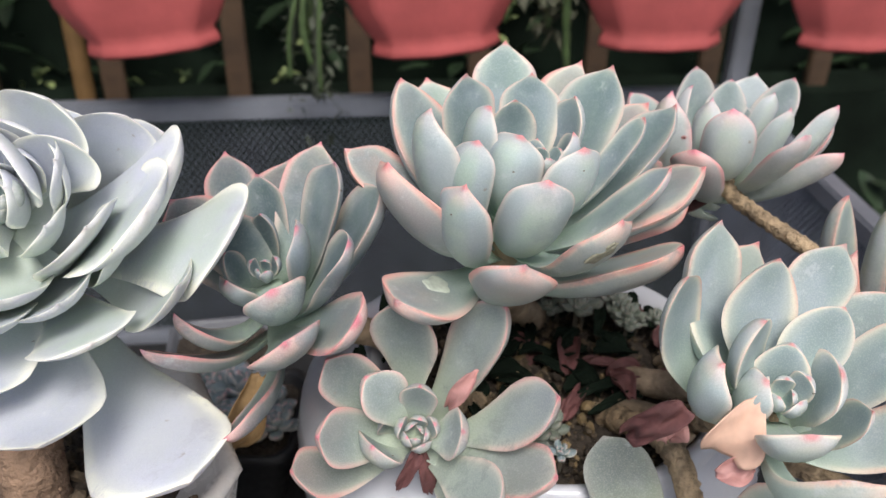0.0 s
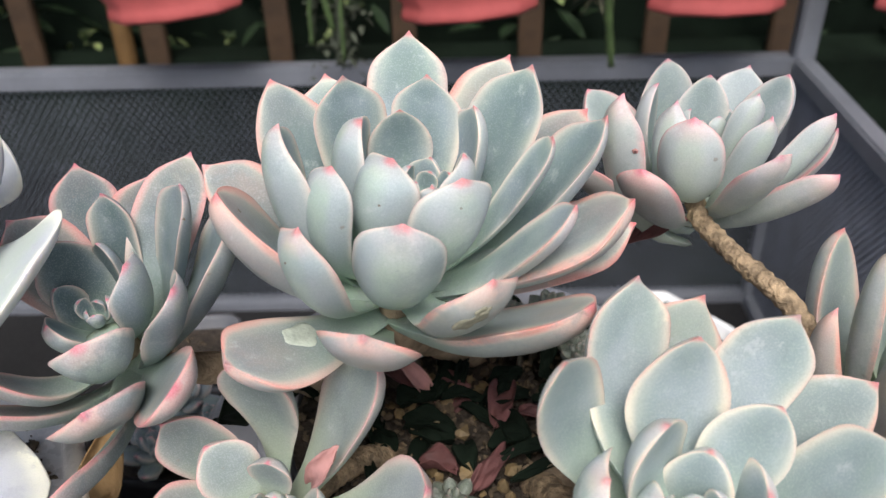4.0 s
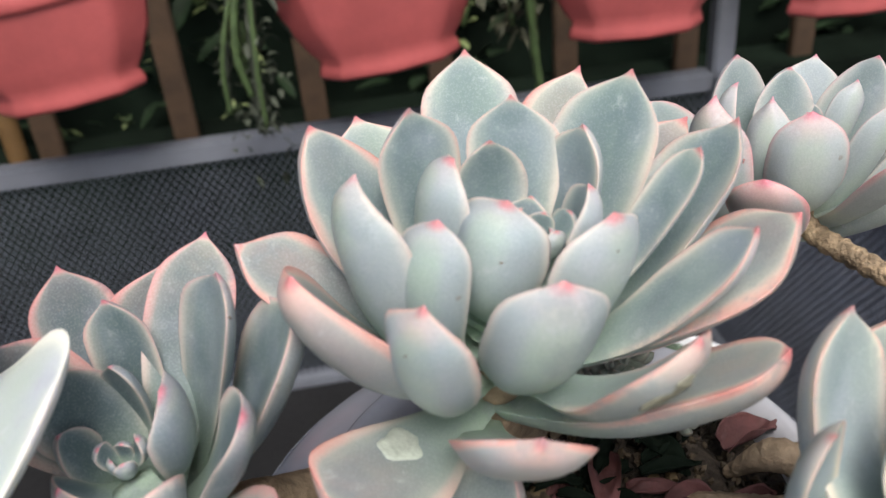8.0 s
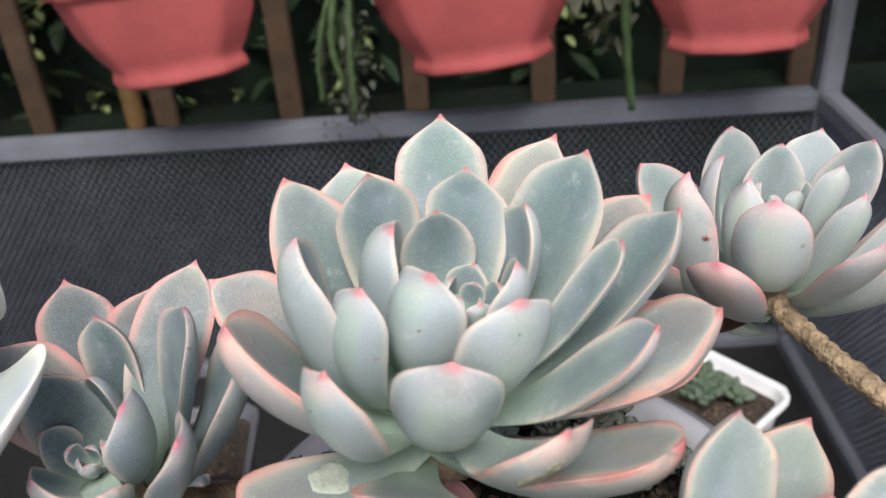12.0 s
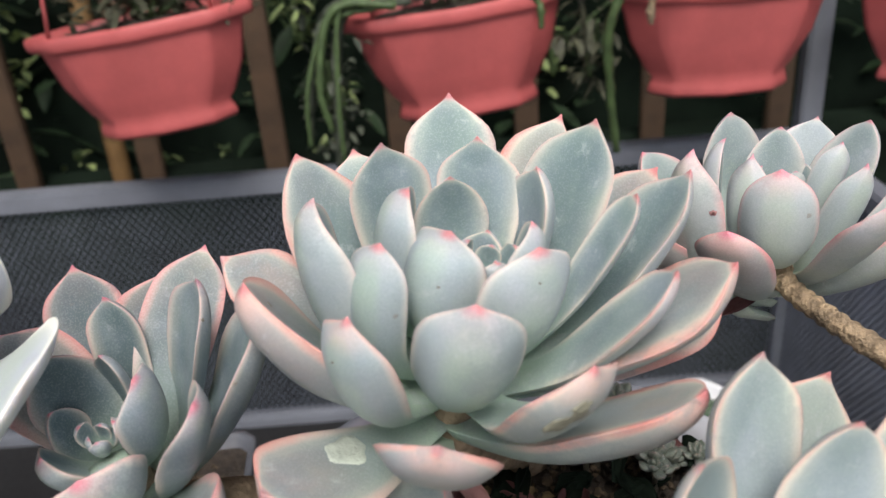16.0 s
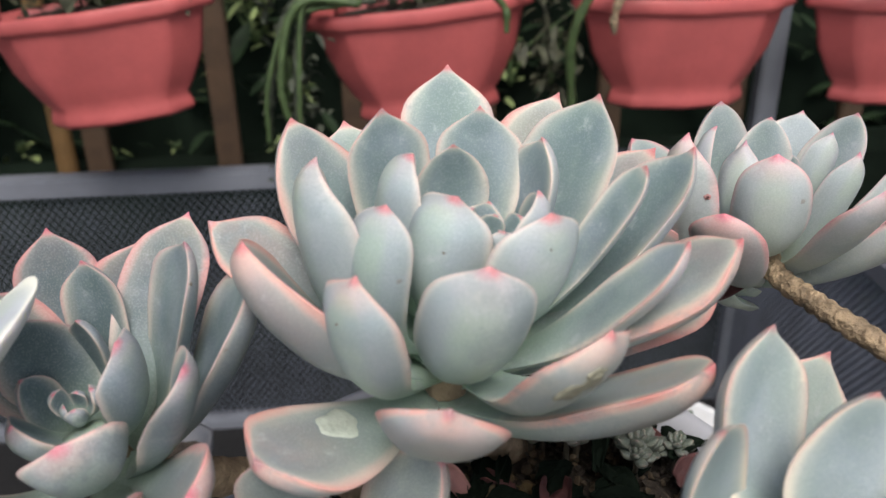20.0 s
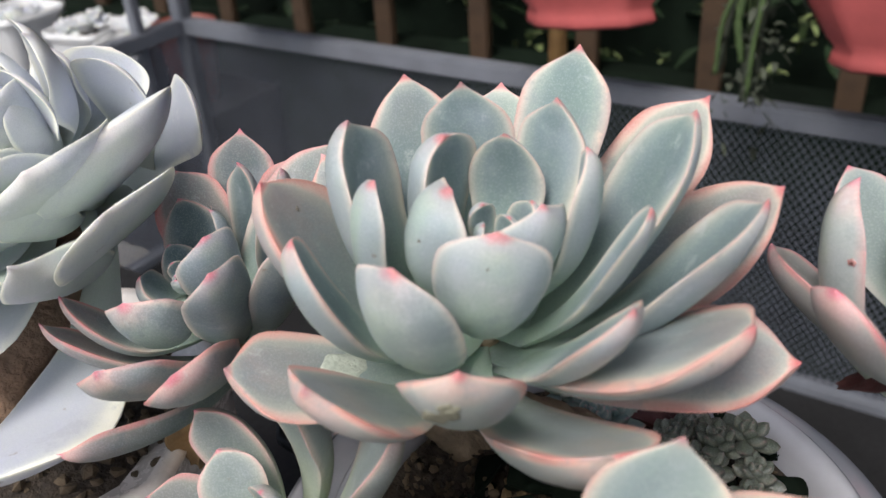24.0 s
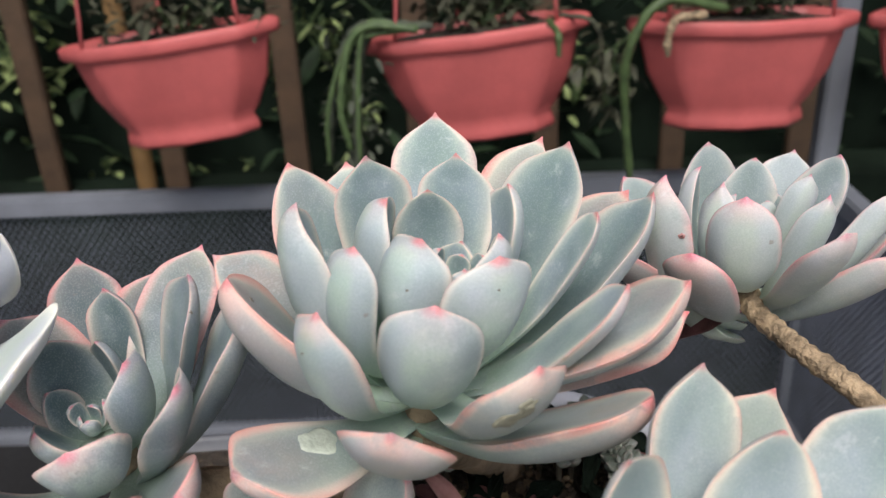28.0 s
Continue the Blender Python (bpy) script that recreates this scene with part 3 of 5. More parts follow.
# ---------------------------------------------------------------- hanging pots
def hanging_pot(x, y, z, tilt, label):
    """An eight-sided red planter with a rolled rim, a foot ring and three hangers."""
    t = thing("hanging_pot", (x, y, z), label, "flower pot", "red hanging pots before the fence")
    turn = Matrix.Rotation(radians(tilt), 4, "Y")
    prof = ((0.0, 0.002), (0.062, 0.002), (0.067, 0.0), (0.0705, 0.004), (0.069, 0.012), (0.0665, 0.020), (0.074, 0.03), (0.090, 0.062), (0.0985, 0.100), (0.1, 0.106))
    lip = ((0.0995, 0.1055), (0.108, 0.107), (0.112, 0.111), (0.112, 0.121), (0.107, 0.124), (0.099, 0.122), (0.094, 0.112), (0.088, 0.095), (0.0, 0.094))
    body = part("body", lathe(prof, (x, y, z), 64, 8, (1.08, 0.42, 1), turn, radians(22.5)), RED_POT, t)
    part("rim", lathe(lip, (x, y, z), 64, 8, (1.08, 0.42, 1), turn, radians(22.5)), RED_POT, body)
    part("soil", lathe(((0.0, 0.122), (0.06, 0.12), (0.098, 0.116)), (x, y, z), 32, 8, (1.08, 0.42, 1), turn, radians(22.5)), SOIL, t)
    for k, a in enumerate((100, 215, 325)):
        s = turn @ Vector((0.108 * math.cos(radians(a)), 0.042 * math.sin(radians(a)), 0.12))
        part("hanger", tube(((x + s.x, y + s.y, z + s.z), (x + s.x * 0.8, y + s.y * 0.8, z + 0.25), (x, y, z + 0.42)), (0.0022, 0.002, 0.002), 10, 6), RED_POT, t)
    return t


for x, z, tilt in ((-0.235, 0.672, -6.0), (0.105, 0.664, -5.0), (0.388, 0.664, 0.5), (0.650, 0.658, 1.0), (-0.79, 0.672, 2.0)):
    hanging_pot(x, 1.06, z, tilt, "red plastic hanging pot with trailing plants")


# ---------------------------------------------------------------- white pot and its soil
PX, PY, PZ = 0.088, 0.319, 0.762
pot = thing("flower_pot", (PX, PY, BENCH), "white glazed ceramic flower pot with a small drawing", "flower pot")
BX, BY = 0.082, 0.325


def belly(h):
    """Outer radius of the white pot at a height over the bench."""
    return float(np.interp(h, (0.0, 0.004, 0.03, 0.06, 0.09, 0.115, 0.128), (0.078, 0.083, 0.095, 0.103, 0.107, 0.1075, 0.105)))


rings = []
for h in (0.0, 0.004, 0.015, 0.03, 0.045, 0.06, 0.075, 0.09, 0.105, 0.115, 0.123, 0.128):
    rings.append((belly(h), h, BX, BY))
rings = [(0.0, 0.0, BX, BY)] + rings + [(0.100, 0.1345, 0.083, 0.324), (0.093, 0.1395, 0.085, 0.322), (0.0865, 0.1425, 0.087, 0.320), (0.0835, 0.1445, PX, PY), (0.0830, 0.1475, PX, PY), (0.0825, 0.1500, PX, PY), (0.0805, 0.1518, PX, PY), (0.0775, 0.1512, PX, PY), (0.0740, 0.1465, PX, PY), (0.0715, 0.135, PX, PY), (0.070, 0.11, PX, PY), (0.0, 0.105, PX, PY)]
turns = np.linspace(0, 2 * np.pi, 96, endpoint=False)
shape = [np.stack([cx + r * np.cos(turns), cy + r * np.sin(turns), np.full(96, BENCH + h)], 1) for r, h, cx, cy in rings]
pot_body = part("body", from_grid(shape[:17]), GLAZE, pot)
part("rim", from_grid(shape[16:]), GLAZE, pot_body)
soil = part("soil", lathe([(0.0, 0.146)] + [(0.0705 * k / 10, 0.146 - 0.006 * (k / 10) ** 2 + 0.002 * math.sin(k * 2.1)) for k in range(1, 11)], (PX, PY, BENCH), 64), SOIL, pot, "dark gritty potting soil")

# ---------------------------------------------------------------- succulents
HEADS = {}

# the large rosette over the back of the pot
p = rosette((0.0730, 0.2896, 0.8764), (0.26, -0.148, 0.954), "large blue-green succulent rosette with red-tipped fleshy leaves")
HEADS["A"] = p["thing"]
p["skin"], p["profile"], p["bow"], p["wave"] = LEAF, BROAD, 1.0, 0.0
p["deep"] = 0.053
p["loose"] = 0.25
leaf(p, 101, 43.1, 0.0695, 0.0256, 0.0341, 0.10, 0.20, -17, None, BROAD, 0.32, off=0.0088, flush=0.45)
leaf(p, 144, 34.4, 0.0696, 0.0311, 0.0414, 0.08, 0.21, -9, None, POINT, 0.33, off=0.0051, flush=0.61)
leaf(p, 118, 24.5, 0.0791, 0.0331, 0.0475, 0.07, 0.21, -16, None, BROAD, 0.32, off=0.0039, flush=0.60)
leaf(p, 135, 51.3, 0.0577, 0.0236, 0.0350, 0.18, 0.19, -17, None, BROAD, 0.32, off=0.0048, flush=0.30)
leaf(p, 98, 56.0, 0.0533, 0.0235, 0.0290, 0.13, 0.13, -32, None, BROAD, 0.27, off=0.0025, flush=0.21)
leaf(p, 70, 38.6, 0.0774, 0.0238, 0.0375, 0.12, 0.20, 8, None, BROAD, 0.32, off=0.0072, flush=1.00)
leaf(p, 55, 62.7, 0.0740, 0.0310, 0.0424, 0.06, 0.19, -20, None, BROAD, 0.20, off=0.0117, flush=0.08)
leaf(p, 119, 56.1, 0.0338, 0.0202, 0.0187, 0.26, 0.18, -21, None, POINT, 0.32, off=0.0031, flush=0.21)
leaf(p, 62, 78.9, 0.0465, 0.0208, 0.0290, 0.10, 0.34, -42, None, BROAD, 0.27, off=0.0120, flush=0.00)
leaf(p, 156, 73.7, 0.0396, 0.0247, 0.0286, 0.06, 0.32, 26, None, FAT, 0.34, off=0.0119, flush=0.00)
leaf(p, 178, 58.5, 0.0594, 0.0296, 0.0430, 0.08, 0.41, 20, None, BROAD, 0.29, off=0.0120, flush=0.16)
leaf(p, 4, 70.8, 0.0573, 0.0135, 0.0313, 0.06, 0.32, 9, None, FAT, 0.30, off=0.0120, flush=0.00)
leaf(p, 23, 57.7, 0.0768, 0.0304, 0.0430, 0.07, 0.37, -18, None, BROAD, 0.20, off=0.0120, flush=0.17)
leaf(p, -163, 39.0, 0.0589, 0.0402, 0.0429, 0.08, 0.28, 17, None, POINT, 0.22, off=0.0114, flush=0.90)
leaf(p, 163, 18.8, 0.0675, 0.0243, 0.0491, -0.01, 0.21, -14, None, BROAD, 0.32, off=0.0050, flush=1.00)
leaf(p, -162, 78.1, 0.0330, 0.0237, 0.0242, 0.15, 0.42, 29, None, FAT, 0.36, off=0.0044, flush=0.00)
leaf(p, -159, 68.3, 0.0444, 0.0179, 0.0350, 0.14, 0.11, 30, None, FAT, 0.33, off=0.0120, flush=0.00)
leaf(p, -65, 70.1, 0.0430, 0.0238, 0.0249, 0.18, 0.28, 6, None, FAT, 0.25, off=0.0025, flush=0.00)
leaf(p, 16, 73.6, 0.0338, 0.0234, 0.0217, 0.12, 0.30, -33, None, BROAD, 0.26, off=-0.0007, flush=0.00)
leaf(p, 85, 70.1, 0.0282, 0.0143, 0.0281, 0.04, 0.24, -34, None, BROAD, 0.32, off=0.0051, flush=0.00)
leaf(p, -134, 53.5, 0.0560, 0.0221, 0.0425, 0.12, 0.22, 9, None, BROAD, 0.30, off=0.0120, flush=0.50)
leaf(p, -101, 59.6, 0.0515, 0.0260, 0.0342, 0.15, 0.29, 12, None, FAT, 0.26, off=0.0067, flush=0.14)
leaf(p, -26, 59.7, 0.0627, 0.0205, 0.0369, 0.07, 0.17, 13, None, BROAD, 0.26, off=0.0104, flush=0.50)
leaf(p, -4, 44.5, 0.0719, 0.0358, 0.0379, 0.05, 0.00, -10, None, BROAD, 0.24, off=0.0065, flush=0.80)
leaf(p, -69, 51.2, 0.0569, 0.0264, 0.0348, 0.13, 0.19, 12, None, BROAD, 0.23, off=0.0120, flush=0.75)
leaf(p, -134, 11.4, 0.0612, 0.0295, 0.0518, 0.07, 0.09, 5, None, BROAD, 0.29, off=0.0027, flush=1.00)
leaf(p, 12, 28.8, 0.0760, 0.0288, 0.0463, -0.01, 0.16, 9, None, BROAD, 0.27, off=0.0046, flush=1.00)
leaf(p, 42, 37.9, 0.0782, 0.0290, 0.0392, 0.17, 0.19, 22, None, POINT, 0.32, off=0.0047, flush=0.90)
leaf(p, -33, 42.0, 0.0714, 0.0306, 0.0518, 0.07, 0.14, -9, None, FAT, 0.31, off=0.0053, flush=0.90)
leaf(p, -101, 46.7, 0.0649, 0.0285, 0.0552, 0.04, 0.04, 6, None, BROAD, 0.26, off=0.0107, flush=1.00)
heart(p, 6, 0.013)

# the darker rosette beside it
p = rosette((-0.0271, 0.2793, 0.8424), (-0.037, -0.347, 0.937), "dusky blue-green succulent rosette with pink leaf rims")
HEADS["B"] = p["thing"]
p["skin"], p["profile"], p["bow"], p["wave"] = LEAF_DARK, BROAD, 1.0, 0.0
p["deep"] = 0.038
p["loose"] = 0.25
leaf(p, 106, 31.5, 0.0591, 0.0220, 0.0267, 0.17, 0.19, 18, None, BROAD, 0.32, off=0.0055, flush=0.67)
leaf(p, 93, 51.4, 0.0489, 0.0200, 0.0311, 0.09, 0.29, -21, None, BROAD, 0.25, off=0.0073, flush=0.29)
leaf(p, 70, 29.4, 0.0690, 0.0214, 0.0332, -0.10, 0.28, 19, None, BROAD, 0.32, off=0.0029, flush=0.71)
leaf(p, 81, 28.0, 0.0601, 0.0297, 0.0330, 0.15, 0.20, 26, None, BROAD, 0.32, off=0.0041, flush=0.74)
leaf(p, 46, 60.8, 0.0592, 0.0243, 0.0326, 0.01, 0.39, -20, None, BROAD, 0.19, off=0.0120, flush=0.12)
leaf(p, 92, 70.6, 0.0280, 0.0120, 0.0217, 0.08, 0.24, -40, None, BROAD, 0.30, off=0.0105, flush=0.00)
leaf(p, 23, 73.1, 0.0320, 0.0225, 0.0188, 0.11, 0.35, -32, None, FAT, 0.21, off=0.0051, flush=0.00)
leaf(p, -15, 60.9, 0.0542, 0.0220, 0.0285, 0.05, 0.48, -0, None, FAT, 0.24, off=0.0067, flush=0.12)
leaf(p, 21, 53.0, 0.0589, 0.0298, 0.0297, 0.03, 0.28, -20, None, BROAD, 0.23, off=0.0120, flush=0.26)
leaf(p, -45, 45.5, 0.0496, 0.0273, 0.0267, 0.04, 0.13, 16, None, FAT, 0.27, off=0.0120, flush=0.80)
leaf(p, -76, 52.0, 0.0457, 0.0288, 0.0278, 0.05, 0.04, 19, None, BROAD, 0.26, off=0.0120, flush=0.70)
leaf(p, -75, 48.3, 0.0280, 0.0237, 0.0089, 0.26, 0.36, 12, None, FAT, 0.31, off=0.0026, flush=0.35)
leaf(p, -157, 50.5, 0.0180, 0.0179, 0.0148, 0.11, 0.20, 27, None, BROAD, 0.33, off=0.0020, flush=0.31)
leaf(p, 127, 42.3, 0.0367, 0.0245, 0.0209, 0.14, 0.21, -19, None, POINT, 0.31, off=0.0001, flush=0.47)
leaf(p, 148, 58.3, 0.0241, 0.0141, 0.0233, 0.08, 0.21, 16, None, POINT, 0.32, off=0.0041, flush=0.17)
leaf(p, -142, 44.8, 0.0448, 0.0156, 0.0273, 0.20, 0.22, 16, None, POINT, 0.33, off=0.0034, flush=0.80)
leaf(p, -146, 36.1, 0.0562, 0.0163, 0.0398, 0.12, 0.20, 35, None, BROAD, 0.32, off=0.0040, flush=1.00)
leaf(p, -104, 24.2, 0.0589, 0.0178, 0.0452, 0.08, 0.22, 49, None, BROAD, 0.31, off=0.0043, flush=1.00)
leaf(p, 135, 32.6, 0.0557, 0.0288, 0.0318, 0.14, 0.20, -19, None, BROAD, 0.32, off=0.0041, flush=1.00)
heart(p, 5, 0.010, LEAF_DARK)

# the small pale rosette on a long stem
p = rosette((0.1735, 0.3616, 0.8574), (0.08, 0.261, 0.962), "small pale succulent rosette on a bent bare stem")
HEADS["C"] = p["thing"]
p["skin"], p["profile"], p["bow"], p["wave"] = LEAF_SMALL, BROAD, 1.0, 0.0
p["deep"] = 0.036
p["loose"] = 0.25
leaf(p, 151, 72.5, 0.0475, 0.0243, 0.0234, 0.18, 0.17, -52, None, POINT, 0.31, off=0.0032, flush=0.00)
leaf(p, -219, 93.7, 0.0371, 0.0203, 0.0193, 0.06, 0.22, -53, None, POINT, 0.32, off=0.0039, flush=0.00)
leaf(p, 47, 58.1, 0.0477, 0.0211, 0.0207, 0.14, 0.20, 22, None, BROAD, 0.32, off=0.0041, flush=0.17)
leaf(p, -13, 61.7, 0.0452, 0.0231, 0.0196, 0.07, 0.20, 39, None, POINT, 0.31, off=0.0035, flush=0.10)
leaf(p, -150, 59.5, 0.0616, 0.0245, 0.0406, 0.11, 0.22, -20, None, BROAD, 0.35, off=0.0114, flush=0.50)
leaf(p, -114, 40.3, 0.0449, 0.0218, 0.0207, 0.21, 0.07, 0, None, FAT, 0.30, off=0.0077, flush=0.50)
leaf(p, -127, 29.1, 0.0499, 0.0220, 0.0323, 0.09, -0.03, -4, None, FAT, 0.26, off=0.0120, flush=1.00)
leaf(p, -54, 66.1, 0.0342, 0.0111, 0.0170, 0.06, 0.23, -31, None, BROAD, 0.32, off=0.0051, flush=0.02)
leaf(p, -75, 54.2, 0.0495, 0.0138, 0.0305, 0.06, 0.24, -4, None, BROAD, 0.32, off=0.0069, flush=0.24)
leaf(p, -172, 72.1, 0.0401, 0.0189, 0.0238, 0.17, 0.19, -31, None, POINT, 0.31, off=0.0085, flush=0.00)
leaf(p, -134, 59.4, 0.0421, 0.0147, 0.0253, 0.28, 0.17, -3, None, BROAD, 0.32, off=0.0038, flush=0.14)
leaf(p, -85, 31.7, 0.0588, 0.0196, 0.0296, 0.05, 0.23, 20, None, FAT, 0.31, off=0.0067, flush=0.60)
leaf(p, -50, 48.3, 0.0591, 0.0128, 0.0325, 0.09, 0.23, -30, None, FAT, 0.33, off=0.0065, flush=0.35)
leaf(p, -53, 30.7, 0.0548, 0.0147, 0.0349, 0.06, 0.20, -28, None, FAT, 0.32, off=0.0051, flush=0.80)
leaf(p, -18, 38.6, 0.0507, 0.0176, 0.0281, 0.14, 0.20, 20, None, BROAD, 0.32, off=0.0041, flush=0.80)
leaf(p, 160, 40.3, 0.0538, 0.0253, 0.0266, 0.11, 0.21, -39, None, POINT, 0.32, off=0.0038, flush=0.50)
leaf(p, -169, 28.1, 0.0542, 0.0265, 0.0372, 0.03, 0.16, 2, None, BROAD, 0.27, off=0.0056, flush=0.95)
heart(p, 5, 0.016)

# the open rosette over the pot rim
p = rosette((0.1342, 0.2051, 0.8347), (-0.038, -0.402, 0.915), "open grey-green succulent rosette with pink rims")
HEADS["D"] = p["thing"]
p["skin"], p["profile"], p["bow"], p["wave"] = LEAF_OPEN, BROAD, 1.0, 0.0
p["deep"] = 0.029
p["loose"] = 0.25
leaf(p, 95, 22.0, 0.0609, 0.0288, 0.0138, 0.22, 0.18, 29, None, BROAD, 0.31, off=0.0033, flush=0.40)
leaf(p, 75, 9.7, 0.0662, 0.0359, 0.0280, 0.19, 0.18, 44, None, BROAD, 0.32, off=0.0043, flush=0.70)
leaf(p, 82, 35.7, 0.0458, 0.0258, 0.0104, 0.25, 0.19, 13, None, POINT, 0.29, off=0.0012, flush=0.40)
leaf(p, 132, 61.7, 0.0613, 0.0224, 0.0318, 0.17, 0.18, -1, None, BROAD, 0.18, off=0.0120, flush=0.40)
leaf(p, 55, 29.1, 0.0608, 0.0262, 0.0190, 0.16, 0.19, 26, None, BROAD, 0.33, off=0.0024, flush=0.40)
leaf(p, 44, 39.7, 0.0368, 0.0215, 0.0114, 0.12, 0.19, 11, None, POINT, 0.32, off=0.0022, flush=0.15)
leaf(p, 107, 63.4, 0.0341, 0.0233, 0.0154, 0.16, 0.15, 28, None, POINT, 0.26, off=0.0026, flush=0.15)
leaf(p, 15, 42.7, 0.0561, 0.0252, 0.0303, 0.06, 0.24, -16, None, BROAD, 0.23, off=0.0077, flush=0.40)
leaf(p, 32, 23.0, 0.0617, 0.0296, 0.0265, 0.19, 0.19, 17, None, POINT, 0.32, off=0.0040, flush=0.60)
leaf(p, -11, 23.5, 0.0573, 0.0241, 0.0297, 0.19, 0.23, -10, None, BROAD, 0.29, off=0.0027, flush=0.60)
leaf(p, 68, 59.9, 0.0271, 0.0187, 0.0200, -0.01, 0.25, -13, None, POINT, 0.33, off=0.0022, flush=0.15)
leaf(p, 158, 75.0, 0.0320, 0.0223, 0.0229, 0.17, 0.39, 19, None, BROAD, 0.30, off=0.0120, flush=0.40)
leaf(p, 163, 76.9, 0.0243, 0.0155, 0.0178, 0.23, 0.22, 22, None, FAT, 0.33, off=0.0013, flush=0.15)
leaf(p, 8, 72.2, 0.0275, 0.0236, 0.0202, -0.01, 0.17, -21, None, FAT, 0.23, off=0.0080, flush=0.15)
leaf(p, -20, 68.8, 0.0386, 0.0132, 0.0344, 0.05, 0.22, 15, None, BROAD, 0.30, off=0.0112, flush=0.40)
leaf(p, -98, 60.4, 0.0309, 0.0234, 0.0152, 0.11, 0.12, 2, None, FAT, 0.29, off=0.0030, flush=0.15)
leaf(p, -60, 32.0, 0.0457, 0.0230, 0.0173, 0.32, 0.21, -52, None, BROAD, 0.32, off=-0.0007, flush=0.60)
heart(p, 6, 0.014)

# the rosette turned away
p = rosette((0.2531, 0.2688, 0.8180), (0.485, -0.175, 0.857), "pale pink-rimmed succulent rosette turned sideways")
HEADS["E"] = p["thing"]
p["skin"], p["profile"], p["bow"], p["wave"] = LEAF_PALE, BROAD, 1.0, 0.0
p["deep"] = 0.055
p["loose"] = 0.25
leaf(p, 141, 34.8, 0.0775, 0.0282, 0.0523, 0.14, 0.20, -15, None, POINT, 0.33, off=0.0044, flush=0.61)
leaf(p, 165, 52.1, 0.0806, 0.0215, 0.0552, 0.04, 0.19, -7, None, POINT, 0.33, off=0.0101, flush=0.60)
leaf(p, 127, 48.6, 0.0652, 0.0266, 0.0420, 0.18, 0.20, -7, None, POINT, 0.33, off=0.0040, flush=0.35)
leaf(p, 168, 54.1, 0.0597, 0.0188, 0.0391, 0.18, 0.20, 20, None, POINT, 0.33, off=0.0047, flush=0.24)
leaf(p, -166, 53.7, 0.0647, 0.0243, 0.0420, 0.20, 0.16, 11, None, POINT, 0.31, off=0.0050, flush=0.25)
leaf(p, -149, 37.5, 0.0693, 0.0339, 0.0382, 0.15, 0.27, -56, None, BROAD, 0.29, off=0.0054, flush=0.90)
leaf(p, -124, 50.7, 0.0692, 0.0192, 0.0442, 0.15, 0.21, -11, None, BROAD, 0.34, off=0.0055, flush=0.60)
leaf(p, 120, 68.5, 0.0406, 0.0291, 0.0271, 0.24, 0.20, -8, None, BROAD, 0.33, off=0.0043, flush=0.00)
leaf(p, 81, 80.4, 0.0309, 0.0251, 0.0266, 0.13, 0.21, 23, None, POINT, 0.33, off=0.0029, flush=0.00)
leaf(p, -20, 73.6, 0.0382, 0.0182, 0.0327, 0.15, 0.23, 11, None, POINT, 0.30, off=0.0033, flush=0.00)
leaf(p, -53, 65.9, 0.0517, 0.0143, 0.0478, 0.04, 0.21, 13, None, FAT, 0.31, off=0.0078, flush=0.70)
leaf(p, -42, 38.7, 0.0374, 0.0203, 0.0521, 0.20, 0.20, -21, None, BROAD, 0.32, off=0.0041, flush=0.70)
leaf(p, 177, 35.3, 0.0744, 0.0196, 0.0545, 0.14, 0.20, 15, None, POINT, 0.32, off=0.0046, flush=1.00)
leaf(p, -156, 61.6, 0.0373, 0.0201, 0.0337, 0.12, 0.21, -15, None, BROAD, 0.32, off=0.0039, flush=0.10)
heart(p, 5, 0.013)

# the flat rosette hanging before the pot
p = rosette((0.0251, 0.2448, 0.7907), (0.039, -0.609, 0.792), "flat open succulent rosette with narrow pale leaves")
HEADS["F"] = p["thing"]
p["skin"], p["profile"], p["bow"], p["wave"] = LEAF_SMOKY, SPOON, 1.0, 0.0
p["deep"] = 0.020
p["loose"] = 0.25
leaf(p, 8, 47.4, 0.0607, 0.0244, 0.0176, 0.10, 0.18, -16, None, SPOON, 0.29, off=0.0058, flush=0.50)
leaf(p, -23, 38.2, 0.0580, 0.0250, 0.0149, 0.11, 0.18, -14, None, BROAD, 0.30, off=0.0033, flush=0.70)
leaf(p, 52, 43.4, 0.0606, 0.0262, 0.0201, -0.00, 0.37, -39, None, BROAD, 0.27, off=0.0073, flush=0.45)
leaf(p, 100, 52.1, 0.0563, 0.0238, 0.0193, 0.11, 0.28, -28, None, SPOON, 0.34, off=0.0063, flush=0.28)
leaf(p, 143, 32.6, 0.0425, 0.0209, 0.0123, 0.12, 0.22, -23, None, BROAD, 0.32, off=0.0044, flush=0.60)
leaf(p, 136, 45.5, 0.0308, 0.0186, 0.0096, -0.10, 0.32, 3, None, SPOON, 0.32, off=0.0037, flush=0.41)
leaf(p, -176, 31.8, 0.0393, 0.0223, 0.0118, 0.13, 0.19, -14, None, BROAD, 0.32, off=0.0014, flush=0.66)
leaf(p, -166, 18.8, 0.0450, 0.0207, 0.0227, 0.23, 0.21, 17, None, BROAD, 0.33, off=0.0034, flush=0.80)
leaf(p, -48, 53.6, 0.0540, 0.0222, 0.0194, 0.04, 0.17, 16, None, SPOON, 0.27, off=0.0049, flush=0.25)
leaf(p, -49, 23.1, 0.0483, 0.0271, 0.0239, -0.05, 0.25, 46, None, SPOON, 0.28, off=0.0066, flush=0.80)
leaf(p, 88, 64.8, 0.0257, 0.0144, 0.0089, 0.05, 0.21, -12, None, BROAD, 0.31, off=0.0024, flush=0.20)
